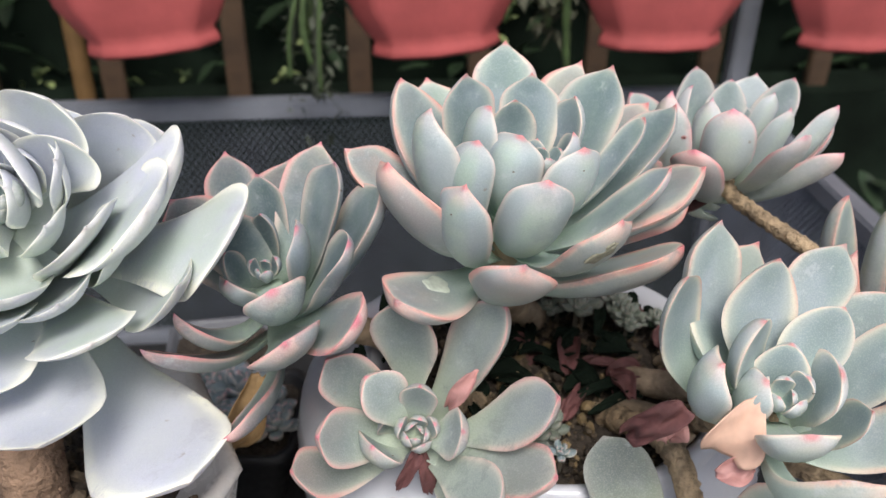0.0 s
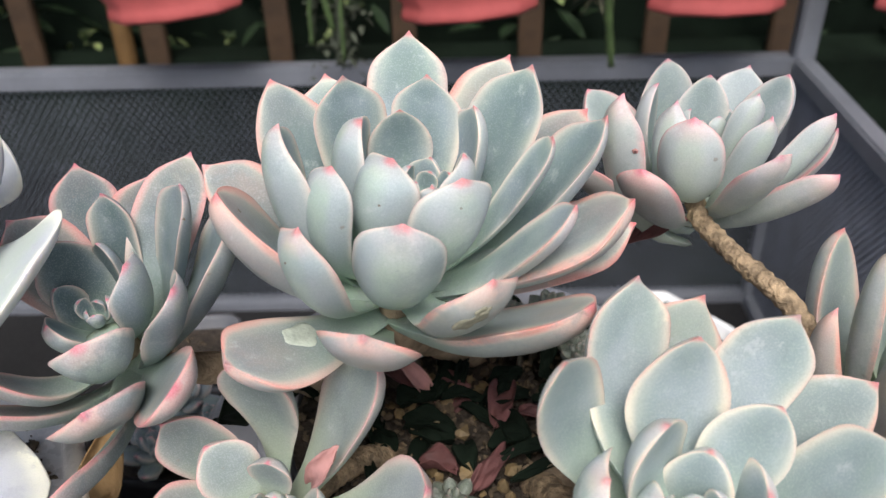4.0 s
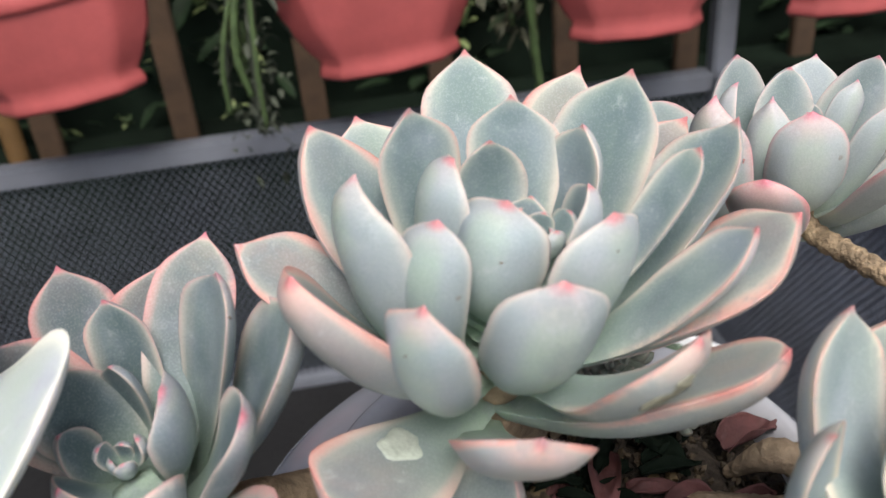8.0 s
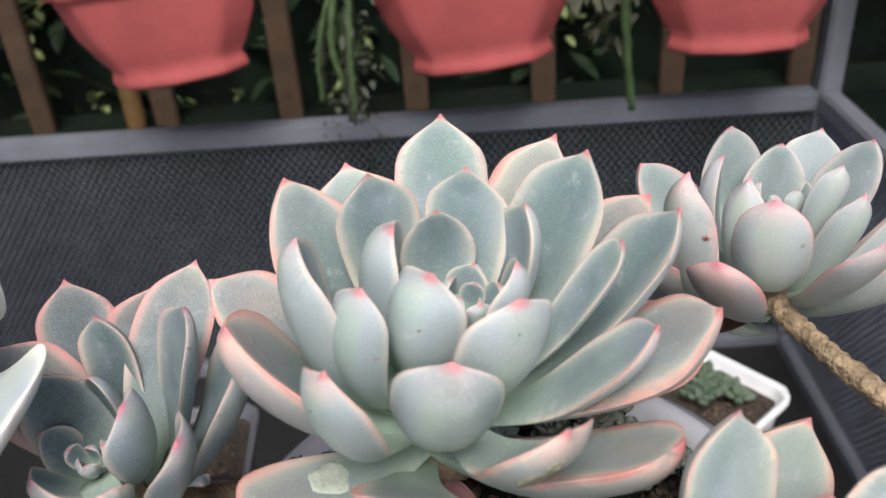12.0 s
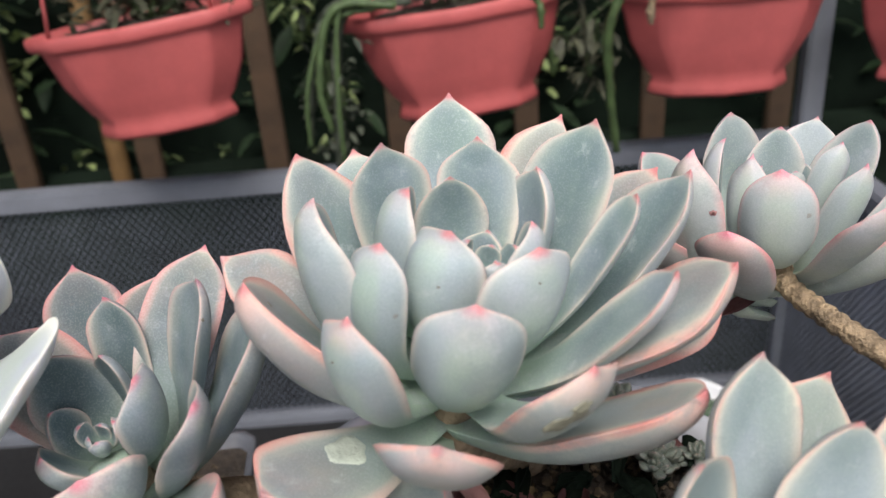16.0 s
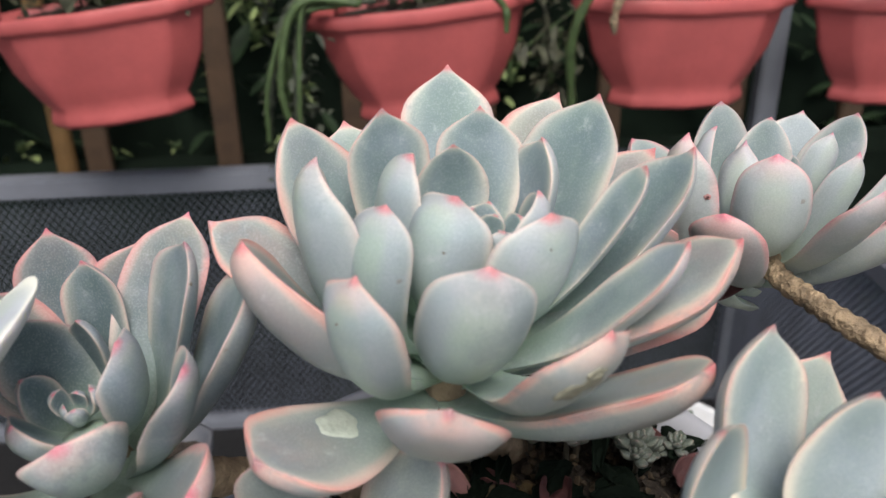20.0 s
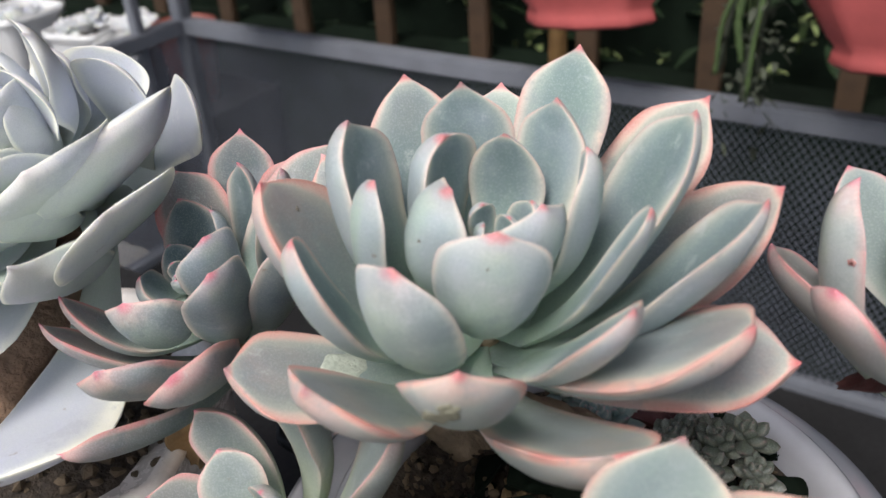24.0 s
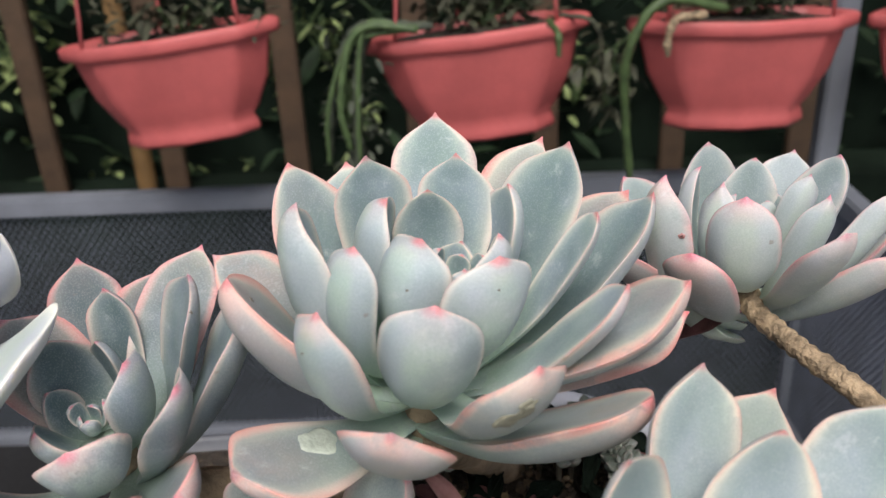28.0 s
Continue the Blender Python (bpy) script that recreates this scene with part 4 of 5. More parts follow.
leaf(p, 160, 55.5, 0.0157, 0.0117, 0.0116, 0.19, 0.16, -34, None, BROAD, 0.30, off=0.0026, flush=0.20)
leaf(p, -163, 53.3, 0.0218, 0.0197, 0.0148, 0.15, 0.19, 34, None, BROAD, 0.31, off=0.0032, flush=0.20)
leaf(p, -7, 55.0, 0.0210, 0.0180, 0.0060, 0.12, 0.15, 0, None, BROAD, 0.34, off=0.0030, flush=0.20)
heart(p, 9, 0.013)

# the little green rosette
p = rosette((0.2039, 0.2119, 0.7904), (0.138, -0.409, 0.902), "small fresh green succulent rosette under the others")
HEADS["G"] = p["thing"]
p["skin"], p["profile"], p["bow"], p["wave"] = LEAF_GREEN, BROAD, 1.0, 0.0
p["deep"] = 0.027
leaf(p, -2, 46.4, 0.0463, 0.0240, 0.0269)
leaf(p, 13, 56.3, 0.0350, 0.0240, 0.0192)
leaf(p, -41, 71.4, 0.0242, 0.0120, 0.0130)
leaf(p, -133, 58.1, 0.0348, 0.0220, 0.0182)
leaf(p, 122, 83.3, 0.0216, 0.0110, 0.0121)
leaf(p, -83, 60.9, 0.0273, 0.0180, 0.0169)
leaf(p, 88, 64.0, 0.0298, 0.0200, 0.0154)
leaf(p, -163, 64.0, 0.0287, 0.0120, 0.0155)
heart(p, 4, 0.012)

# the low rosette against the pot
p = rosette((0.1098, 0.1956, 0.7510), (-0.194, -0.488, 0.851), "low succulent rosette leaning on the white pot")
HEADS["H"] = p["thing"]
p["skin"], p["profile"], p["bow"], p["wave"] = LEAF_PALE, BROAD, 1.0, 0.0
p["deep"] = 0.028
leaf(p, 98, 27.4, 0.0687, 0.0260, 0.0245, bow=0.0, thick=0.16, skin=LEAF_PLAIN, profile=FAT)
leaf(p, 144, 42.2, 0.0608, 0.0260, 0.0194)
leaf(p, 16, 44.0, 0.0715, 0.0340, 0.0196)
leaf(p, 4, 21.8, 0.0822, 0.0260, 0.0283)
heart(p, 5, 0.014)

# the powdery white rosette in its own pot
p = rosette((-0.1130, 0.2801, 0.8712), (0.15, -0.679, 0.719), "large powdery blue-white succulent rosette with wavy pale rims", group="white succulents")
HEADS["W"] = p["thing"]
p["skin"], p["profile"], p["bow"], p["wave"] = LEAF_WHITE, ROUND, 1.0, 0.05
p["deep"] = 0.052
p["loose"] = 0.25
leaf(p, -2, 48, 0.0995, 0.0475, 0.0536, 0.06, -0.12, -17, None, WIDE, 0.11, off=0.0150, flush=0.20)
leaf(p, 16, 49.2, 0.0681, 0.0620, 0.0429, 0.03, -0.12, -28, None, WIDE, 0.16, off=0.0130, flush=0.20)
leaf(p, 47, 63.0, 0.0676, 0.0331, 0.0621, -0.00, 0.40, 43, None, WIDE, 0.11, off=0.0220, flush=0.20)
leaf(p, -4, 63.4, 0.0681, 0.0513, 0.0378, -0.01, 0.07, -17, None, SPOON, 0.15, off=0.0220, flush=0.20)
leaf(p, -21, 63.5, 0.0693, 0.0200, 0.0410, 0.13, 0.08, -5, None, SPOON, 0.11, off=0.0170, flush=0.20)
leaf(p, -22, 52.9, 0.0824, 0.0290, 0.0411, 0.18, 0.15, -4, None, SPOON, 0.12, off=0.0220, flush=0.20)
leaf(p, -47, 60.5, 0.0891, 0.0355, 0.0527, 0.03, -0.05, -10, None, ROUND, 0.11, off=0.0220, flush=0.20)
leaf(p, -47, 36.5, 0.1159, 0.0501, 0.0612, 0.16, -0.03, -7, None, SPOON, 0.15, off=0.0220, flush=0.20)
leaf(p, -66, 34.9, 0.1004, 0.0410, 0.0380, 0.19, 0.05, -2, None, SPOON, 0.12, off=0.0036, flush=0.20)
leaf(p, 26, 74.7, 0.0482, 0.0228, 0.0278, 0.07, 0.17, -23, None, ROUND, 0.12, off=0.0114, flush=0.20)
leaf(p, -19, 72.4, 0.0757, 0.0375, 0.0454, 0.01, 0.10, -7, None, ROUND, 0.11, off=0.0163, flush=0.20)
leaf(p, 40, 55.6, 0.0477, 0.0283, 0.0266, 0.03, 0.22, 45, None, WIDE, 0.12, off=0.0038, flush=0.20)
leaf(p, 57, 79.2, 0.0449, 0.0336, 0.0219, 0.10, 0.20, -13, None, WIDE, 0.13, off=0.0039, flush=0.20)
leaf(p, 81, 37.0, 0.0438, 0.0317, 0.0508, -0.10, 0.29, 37, None, WIDE, 0.13, off=0.0128, flush=0.20)
leaf(p, 97, 36.1, 0.0402, 0.0372, 0.0367, 0.12, 0.20, -12, None, ROUND, 0.13, off=0.0041, flush=0.20)
leaf(p, 43, 35, 0.0711, 0.0287, 0.0665, 0.09, 0.01, 15, None, WIDE, 0.16, off=0.0061, flush=0.20)
leaf(p, -81, 48.7, 0.0749, 0.0340, 0.0314, bow=0.17, cup=0.34, thick=0.13)
leaf(p, -85, 36.6, 0.0847, 0.0400, 0.0374, bow=0.17, cup=0.34, thick=0.13)
leaf(p, 65, 51.1, 0.0574, 0.0360, 0.0297, bow=0.17, cup=0.34, thick=0.13)
leaf(p, 86, 60.4, 0.0467, 0.0340, 0.0268, bow=0.17, cup=0.34, thick=0.13)
leaf(p, -48, 48.1, 0.0740, 0.0300, 0.0316, bow=0.17, cup=0.34, thick=0.13)
leaf(p, -67, 51.8, 0.0656, 0.0280, 0.0298, bow=0.17, cup=0.34, thick=0.13)
leaf(p, 74, 66.8, 0.0411, 0.0260, 0.0254, bow=0.17, cup=0.34, thick=0.13)
leaf(p, 122, 76.2, 0.0341, 0.0240, 0.0240, bow=0.17, cup=0.34, thick=0.13)
leaf(p, 20, 79.2, 0.0327, 0.0200, 0.0236, bow=0.17, cup=0.34, thick=0.13)
leaf(p, 30, 59.7, 0.0491, 0.0240, 0.0270, bow=0.17, cup=0.34, thick=0.13)
leaf(p, -25, 59.2, 0.0470, 0.0240, 0.0272, bow=0.17, cup=0.34, thick=0.13)
leaf(p, -106, 65.8, 0.0401, 0.0260, 0.0257, bow=0.17, cup=0.34, thick=0.13)
leaf(p, 161, 64.1, 0.0422, 0.0320, 0.0260, bow=0.17, cup=0.34, thick=0.13)
leaf(p, -132, 57.6, 0.0510, 0.0340, 0.0276, bow=0.17, cup=0.34, thick=0.13)
leaf(p, -107, 49.2, 0.0714, 0.0380, 0.0310, bow=0.17, cup=0.34, thick=0.13)
leaf(p, 115, 63.0, 0.0448, 0.0300, 0.0262, bow=0.17, cup=0.34, thick=0.13)
heart(p, 8, 0.016, LEAF_HEART)

# ---------------------------------------------------------------- stems and roots
def stem(p, points, radii, material=BARK, n=26, rough=0.03, rings=0.06, seed=1, label="", name="stem", pitch=0.0035):
    return part(name, tube(points, radii, n * 2, 14, rough, seed, rings, pitch), material, p, label)


A, B, C, D, E, F, G, H, W = (HEADS[k] for k in "ABCDEFGHW")
stem(A, ((0.064, 0.296, 0.842), (0.062, 0.300, 0.815), (0.074, 0.330, 0.785), (0.095, 0.362, 0.75)), (0.0055, 0.006, 0.0065, 0.0075), BARK_GREY, seed=3)
stem(B, ((-0.026, 0.290, 0.818), (-0.020, 0.300, 0.80), (0.012, 0.325, 0.776), (0.04, 0.335, 0.75)), (0.005, 0.0055, 0.006, 0.0065), BARK_GREY, seed=4)
stem(C, ((0.1685, 0.345, 0.846), (0.1665, 0.335, 0.836), (0.174, 0.312, 0.8335), (0.187, 0.289, 0.828), (0.192, 0.278, 0.812), (0.178, 0.280, 0.785), (0.150, 0.300, 0.752)), (0.0036, 0.0034, 0.0033, 0.0036, 0.0038, 0.0045, 0.005), BARK, 60, 0.045, 0.09, 5, "tan knobbly bare stem", pitch=0.0046)
stem(D, ((0.134, 0.212, 0.818), (0.136, 0.222, 0.806), (0.140, 0.250, 0.785), (0.138, 0.285, 0.752)), (0.0045, 0.005, 0.0055, 0.006), BARK, seed=6)
stem(E, ((0.230, 0.277, 0.782), (0.222, 0.280, 0.768), (0.19, 0.285, 0.755), (0.15, 0.295, 0.748)), (0.0045, 0.005, 0.0055, 0.006), BARK, seed=7)
stem(F, ((0.0245, 0.254, 0.780), (0.028, 0.262, 0.772), (0.045, 0.285, 0.768), (0.062, 0.305, 0.75)), (0.0035, 0.004, 0.0045, 0.005), BARK, seed=8)
stem(G, ((0.201, 0.221, 0.770), (0.195, 0.228, 0.762), (0.165, 0.255, 0.758), (0.145, 0.285, 0.75)), (0.003, 0.0035, 0.004, 0.0045), BARK, seed=9)
stem(H, ((0.115, 0.207, 0.729), (0.1195, 0.2130, 0.747), (0.1225, 0.2260, 0.768), (0.119, 0.250, 0.776), (0.108, 0.285, 0.757)), (0.0042, 0.0044, 0.0046, 0.005, 0.0055), BARK, 34, 0.05, 0.08, 10, "tan ringed stem hanging over the pot rim")
stem(D, ((0.112, 0.303, 0.7565), (0.122, 0.300, 0.7625), (0.138, 0.293, 0.764), (0.152, 0.285, 0.768), (0.158, 0.290, 0.756)), (0.0022, 0.0062, 0.0066, 0.0058, 0.005), BARK_GREY, 34, 0.022, 0.018, 11, "thick brown exposed root", "root", 0.0045)
stem(D, ((0.100, 0.292, 0.752), (0.112, 0.286, 0.759), (0.126, 0.274, 0.764), (0.136, 0.262, 0.760)), (0.0016, 0.0050, 0.005, 0.0045), BARK_GREY, 30, 0.022, 0.018, 12, "", "root")
stem(A, ((0.140, 0.318, 0.757), (0.150, 0.309, 0.771), (0.160, 0.303, 0.766), (0.163, 0.301, 0.75)), (0.002, 0.0055, 0.0055, 0.005), BARK_GREY, 26, 0.022, 0.018, 13, "", "root")


# ---------------------------------------------------------------- withered leaves
def withered(name, foot, tip, width, normal, material, seed, curl=0.5, parent=None, label="", crumple=0.12, group=""):
    """A thin, curled and crumpled dead leaf."""
    rng = np.random.default_rng(seed)
    foot, tip, normal = np.array(foot), np.array(tip), np.array(normal, float)
    way = tip - foot
    length = np.linalg.norm(way)
    way /= length
    normal -= way * (normal @ way)
    normal /= np.linalg.norm(normal)
    side = np.cross(way, normal)
    n, m = 16, 13
    ph = rng.uniform(0, 6.28, 8)
    top, under = [], []
    for i in range(n):
        s = i / (n - 1)
        w = width / 2 * (0.25 + 0.75 * math.sin(math.pi * min(1, 0.12 + s * 0.86)) ** 0.8) * (1 if s < 0.93 else 0.6)
        row = []
        for j in range(m):
            q = 2 * j / (m - 1) - 1
            bend = curl * q * (1 + 0.4 * math.sin(3 * s + ph[0]))
            x, z = w * math.sin(bend * 1.5) / max(0.3, curl * 1.5), w * (1 - math.cos(bend * 1.5)) / max(0.3, curl * 1.5)
            z += crumple * width * (math.sin(5 * s + 3 * q + ph[1]) * 0.5 + math.sin(11 * s - 4 * q + ph[2]) * 0.3 + math.sin(8 * q + 6 * s + ph[3]) * 0.25)
            z += 0.12 * length * math.sin(math.pi * s + ph[4] * 0.2)
            row.append(foot + way * (length * s + crumple * width * 0.3 * math.sin(6 * q + ph[5])) + side * x + normal * z)
        top.append(row)
    top = np.array(top)
    shell = np.concatenate([top, (top - normal * 0.0006)[:, ::-1]], 1)
    me = from_grid(shell, True, True, True)
    ob = part(name, me, material, parent, label if parent is not None else "")
    if parent is None:
        tagged(ob, label, "dry leaf", group)
    return ob


withered("withered_leaf", (0.1077, 0.2121, 0.8260), (0.0933, 0.2238, 0.8034), 0.017, (-0.3, -0.8, 0.5), DRY, 1, 0.6, D, "dark red withered leaf", 0.16)
withered("withered_leaf", (0.1160, 0.2030, 0.8165), (0.1244, 0.2005, 0.8367), 0.019, (0.05, -0.75, 0.62), PEACH, 2, 0.5, D, "peach coloured shrivelled leaf", 0.05)
withered("withered_leaf", (0.1087, 0.2217, 0.8142), (0.1077, 0.2217, 0.8022), 0.010, (-0.2, -0.9, 0.3), PETAL, 3, 0.6, D, "pink crumpled leaf", 0.22)
withered("withered_leaf", (0.1150, 0.1990, 0.8090), (0.1260, 0.1975, 0.8120), 0.008, (0.0, -0.7, 0.7), PETAL, 4, 0.5, D, "pink crumpled leaf", 0.18)
withered("withered_leaf", (0.0370, 0.2510, 0.7960), (0.0465, 0.2480, 0.8150), 0.0075, (-0.4, -0.8, 0.2), PETAL, 5, 0.7, F, "pink dried leaf", 0.12)
withered("withered_leaf", (0.0255, 0.2470, 0.7800), (0.0180, 0.2420, 0.7640), 0.009, (0.0, -0.9, 0.3), DRY, 6, 0.6, F, "dark red dried leaf")
withered("withered_leaf", (0.0265, 0.2480, 0.7790), (0.0300, 0.2440, 0.7600), 0.009, (0.3, -0.9, 0.3), DRY, 7, 0.6, F, "dark red dried leaf")
withered("withered_leaf", (0.0552, 0.3340, 0.7764), (0.0741, 0.3228, 0.7597), 0.0075, (0.3, -0.6, 0.7), PETAL, 21, 0.6, A, "long dull red dried leaf", 0.10)
withered("withered_leaf", (0.1640, 0.3370, 0.8340), (0.1420, 0.3440, 0.8190), 0.011, (0.0, -0.5, 0.8), DRY, 8, 0.6, C, "maroon dried leaf")
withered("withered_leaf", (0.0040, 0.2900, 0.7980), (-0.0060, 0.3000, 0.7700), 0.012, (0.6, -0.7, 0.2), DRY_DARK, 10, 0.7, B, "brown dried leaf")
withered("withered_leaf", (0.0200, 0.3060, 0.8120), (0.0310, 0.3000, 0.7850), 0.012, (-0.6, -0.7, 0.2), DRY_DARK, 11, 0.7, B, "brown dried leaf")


withered("withered_leaf", (-0.0340, 0.2860, 0.7900), (-0.0480, 0.2790, 0.7530), 0.017, (0.2, -0.9, 0.3), OCHRE, 14, 0.7, B, "ochre dried leaf", 0.12)


def mark(p, place, normal, size, material, seed, label, long=1.0):
    """A thin uneven crust lying on a leaf."""
    rng = np.random.default_rng(seed)
    n = Vector(normal).normalized()
    x = n.orthogonal().normalized()
    y = n.cross(x)
    a = np.linspace(0, 2 * np.pi, 22, endpoint=False)
    f = 1 + sum(rng.uniform(0.05, 0.2) * np.sin(k * a + rng.uniform(0, 6.28)) for k in (2, 3, 5))
    rings = []
    for r, h in ((1.0, -0.0004), (0.97, 0.0001), (0.8, 0.0003), (0.4, 0.00022), (0.05, 0.0002)):
        rings.append([np.array(Vector(place) + x * (size * long * r * g * math.cos(b)) + y * (size * r * g * math.sin(b)) + n * h) for b, g in zip(a, f)])
    part("scar", from_grid(rings, True, False, True), material, p, label)


mark(A, (0.0350, 0.2762, 0.8327), (0.36, 0.09, 0.93), 0.0050, SCAB, 1, "pale crusty scab", 1.4)
mark(A, (0.0609, 0.2769, 0.8766), (-0.20, -0.96, 0.19), 0.00036, BLOTCH, 4, "brown speck")
mark(A, (0.0378, 0.2577, 0.8716), (-0.71, -0.70, -0.07), 0.00034, BLOTCH, 5, "brown speck")
mark(A, (0.0829, 0.2684, 0.8804), (0.43, -0.90, 0.07), 0.00028, BLOTCH, 12, "brown speck")
mark(A, (0.0212, 0.2820, 0.8727), (0.77, 0.35, 0.53), 0.00045, BLOTCH, 13, "thin dark scratch", 1.8)
mark(A, (0.0846, 0.2455, 0.8610), (0.18, -0.85, -0.50), 0.0030, BRUISE, 14, "brown bruise on the leaf back", 1.7)
mark(A, (0.0877, 0.2441, 0.8650), (0.40, -0.85, -0.35), 0.0018, BRUISE, 15, "brown bruise on the leaf back", 1.5)
mark(C, (0.1415, 0.3320, 0.8628), (-0.37, -0.93, 0.06), 0.0010, PETAL, 16, "pink spot")
mark(C, (0.1415, 0.3317, 0.8628), (-0.37, -0.93, 0.06), 0.00045, DRY, 6, "reddish spot")
mark(B, (0.0017, 0.2920, 0.8642), (0.92, -0.31, 0.21), 0.00044, BLOTCH, 7, "dark speck")
mark(D, (0.1417, 0.2029, 0.8362), (-0.85, -0.52, 0.06), 0.00033, BLOTCH, 8, "dark speck")
mark(F, (0.0165, 0.2426, 0.7823), (0.55, 0.40, 0.73), 0.00044, BLOTCH, 9, "dark speck")
mark(W, (-0.0764, 0.2886, 0.7890), (-0.09, -0.42, 0.90), 0.00032, BLOTCH, 10, "dark speck")

rng = random.Random(5)
for k in range(70):
    a, r = rng.uniform(0, 6.28), 0.064 * math.sqrt(rng.random())
    x, y = PX + r * math.cos(a), PY + 0.006 + r * math.sin(a) * 0.92
    b, l = rng.uniform(0, 6.28), rng.uniform(0.016, 0.032)
    z = BENCH + 0.1465 + rng.uniform(0, 0.006)
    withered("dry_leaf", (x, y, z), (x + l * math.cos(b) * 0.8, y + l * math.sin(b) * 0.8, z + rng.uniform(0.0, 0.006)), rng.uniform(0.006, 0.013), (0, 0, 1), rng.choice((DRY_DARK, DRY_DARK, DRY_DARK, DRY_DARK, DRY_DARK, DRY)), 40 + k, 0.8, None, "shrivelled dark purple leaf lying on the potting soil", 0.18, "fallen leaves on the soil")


def pebbles(count, place, size, seed):
    """Loose grains with flat faces, as one mesh."""
    rng = np.random.default_rng(seed)
    t = (1 + 5**0.5) / 2
    base = np.array([(-1, t, 0), (1, t, 0), (-1, -t, 0), (1, -t, 0), (0, -1, t), (0, 1, t), (0, -1, -t), (0, 1, -t), (t, 0, -1), (t, 0, 1), (-t, 0, -1), (-t, 0, 1)]) / 1.9
    tri = [(0, 11, 5), (0, 5, 1), (0, 1, 7), (0, 7, 10), (0, 10, 11), (1, 5, 9), (5, 11, 4), (11, 10, 2), (10, 7, 6), (7, 1, 8), (3, 9, 4), (3, 4, 2), (3, 2, 6), (3, 6, 8), (3, 8, 9), (4, 9, 5), (2, 4, 11), (6, 2, 10), (8, 6, 7), (9, 8, 1)]
    verts, faces = [], []
    for k in range(count):
        s = size * rng.uniform(0.45, 1.25)
        q = np.linalg.qr(rng.normal(size=(3, 3)))[0]
        v = (base * (1 + 0.25 * rng.normal(size=(12, 1))) * np.array([1, rng.uniform(0.6, 1), rng.uniform(0.45, 0.8)])) @ q.T * s + place(rng)
        faces += [tuple(np.array(f) + len(verts)) for f in tri]
        verts += v.tolist()
    me = bpy.data.meshes.new("grains")
    me.from_pydata(verts, [], [tuple(int(i) for i in f) for f in faces])
    return me


def in_pot(cx, cy, z, radius):
    def place(rng):
        a, r = rng.uniform(0, 6.28), radius * math.sqrt(rng.random())
        return np.array((cx + r * math.cos(a), cy + r * math.sin(a), z + rng.uniform(-0.001, 0.003) - 0.006 * (r / radius) ** 2))
    return place


tagged(part("grit", pebbles(800, in_pot(PX, PY, BENCH + 0.1475, 0.069), 0.0017, 1), GRIT, pot, "loose tan grit", smooth=False), kind="stuff")
tagged(part("gravel", pebbles(90, in_pot(PX - 0.004, PY - 0.018, BENCH + 0.149, 0.045), 0.0032, 3), AMBER, pot, "amber and tan stones", smooth=False), kind="stuff")
tagged(part("soil_crumb", pebbles(900, in_pot(PX, PY, BENCH + 0.147, 0.069), 0.0016, 2), SOIL, pot, "dark soil crumbs", smooth=False), kind="stuff")


# ---------------------------------------------------------------- small fleshy plants
def fat_leaves(heads, size, count, seed, spread=50):
    """Clustered heads of short plump leaves, as one mesh with its paint values."""
    rng = np.random.default_rng(seed)
    vs, fs, at = [], [], {"along": [], "edge": [], "upper": [], "flush": []}
    base = 0
    u = np.array((0, 0.25, 0.5, 0.72, 0.88, 1.0))
    w = np.array((0.45, 0.8, 1.0, 0.95, 0.62, 0.04))
    m = 8
    for hx, hy, hz, hs in heads:
        for k in range(count):
            az, rise = radians(137.5 * k + rng.uniform(-12, 12)), radians(spread * 0.15 + (90 - spread * 0.15) * k / count)
            L = size * hs * rng.uniform(0.85, 1.1) * (1 - 0.45 * k / count)
            way = np.array((math.cos(az) * math.cos(rise), math.sin(az) * math.cos(rise), math.sin(rise)))
            side = np.array((-math.sin(az), math.cos(az), 0))
            nor = np.cross(side, way)
            for i in range(6):
                for j in range(m):
                    a = 2 * math.pi * j / m
                    vs.append(np.array((hx, hy, hz + 0.25 * L * k / count)) + way * L * u[i] + (side * math.cos(a) * 0.30 + nor * (math.sin(a) * 0.2 + 0.1 * u[i])) * L * w[i])
                    at["along"].append(u[i])
                    at["edge"].append(abs(math.cos(a)) * 0.9 if u[i] < 0.9 else 0.97)
                    at["upper"].append(0.4)
                    at["flush"].append(0.4)
            for i in range(5):
                for j in range(m):
                    fs.append((base + i * m + j, base + i * m + (j + 1) % m, base + (i + 1) * m + (j + 1) % m, base + (i + 1) * m + j))
            base += 6 * m
    me = bpy.data.meshes.new("leaves")
    me.from_pydata([tuple(v) for v in vs], [], fs)
    for name, values in at.items():
        me.attributes.new(name, "FLOAT", "POINT").data.foreach_set("value", np.asarray(values, np.float32))
    return me


SEDUM_STEM = plain("sedum_stem", (0.10, 0.085, 0.06), 0.8, vary=0.3)


def clump(name, place, radius, heads, size, count, seed, skin, label, tall=0.012):
    rng = np.random.default_rng(seed)
    hs = [(place[0] + rng.uniform(-1, 1) * radius, place[1] + rng.uniform(-1, 1) * radius, place[2] + rng.uniform(0.3, 1) * tall, rng.uniform(0.75, 1.2)) for _ in range(heads)]
    t = thing(name, place, label, "succulent", "small sedums")
    tagged(part("leaves", fat_leaves(hs, size, count, seed), skin, t), kind="stuff")
    for x, y, z, s in hs:
        part("stem", tube(((x, y, place[2] - 0.004), (x, y, z + 0.002)), (0.0012, 0.001), 4, 6), SEDUM_STEM, t)
    return t


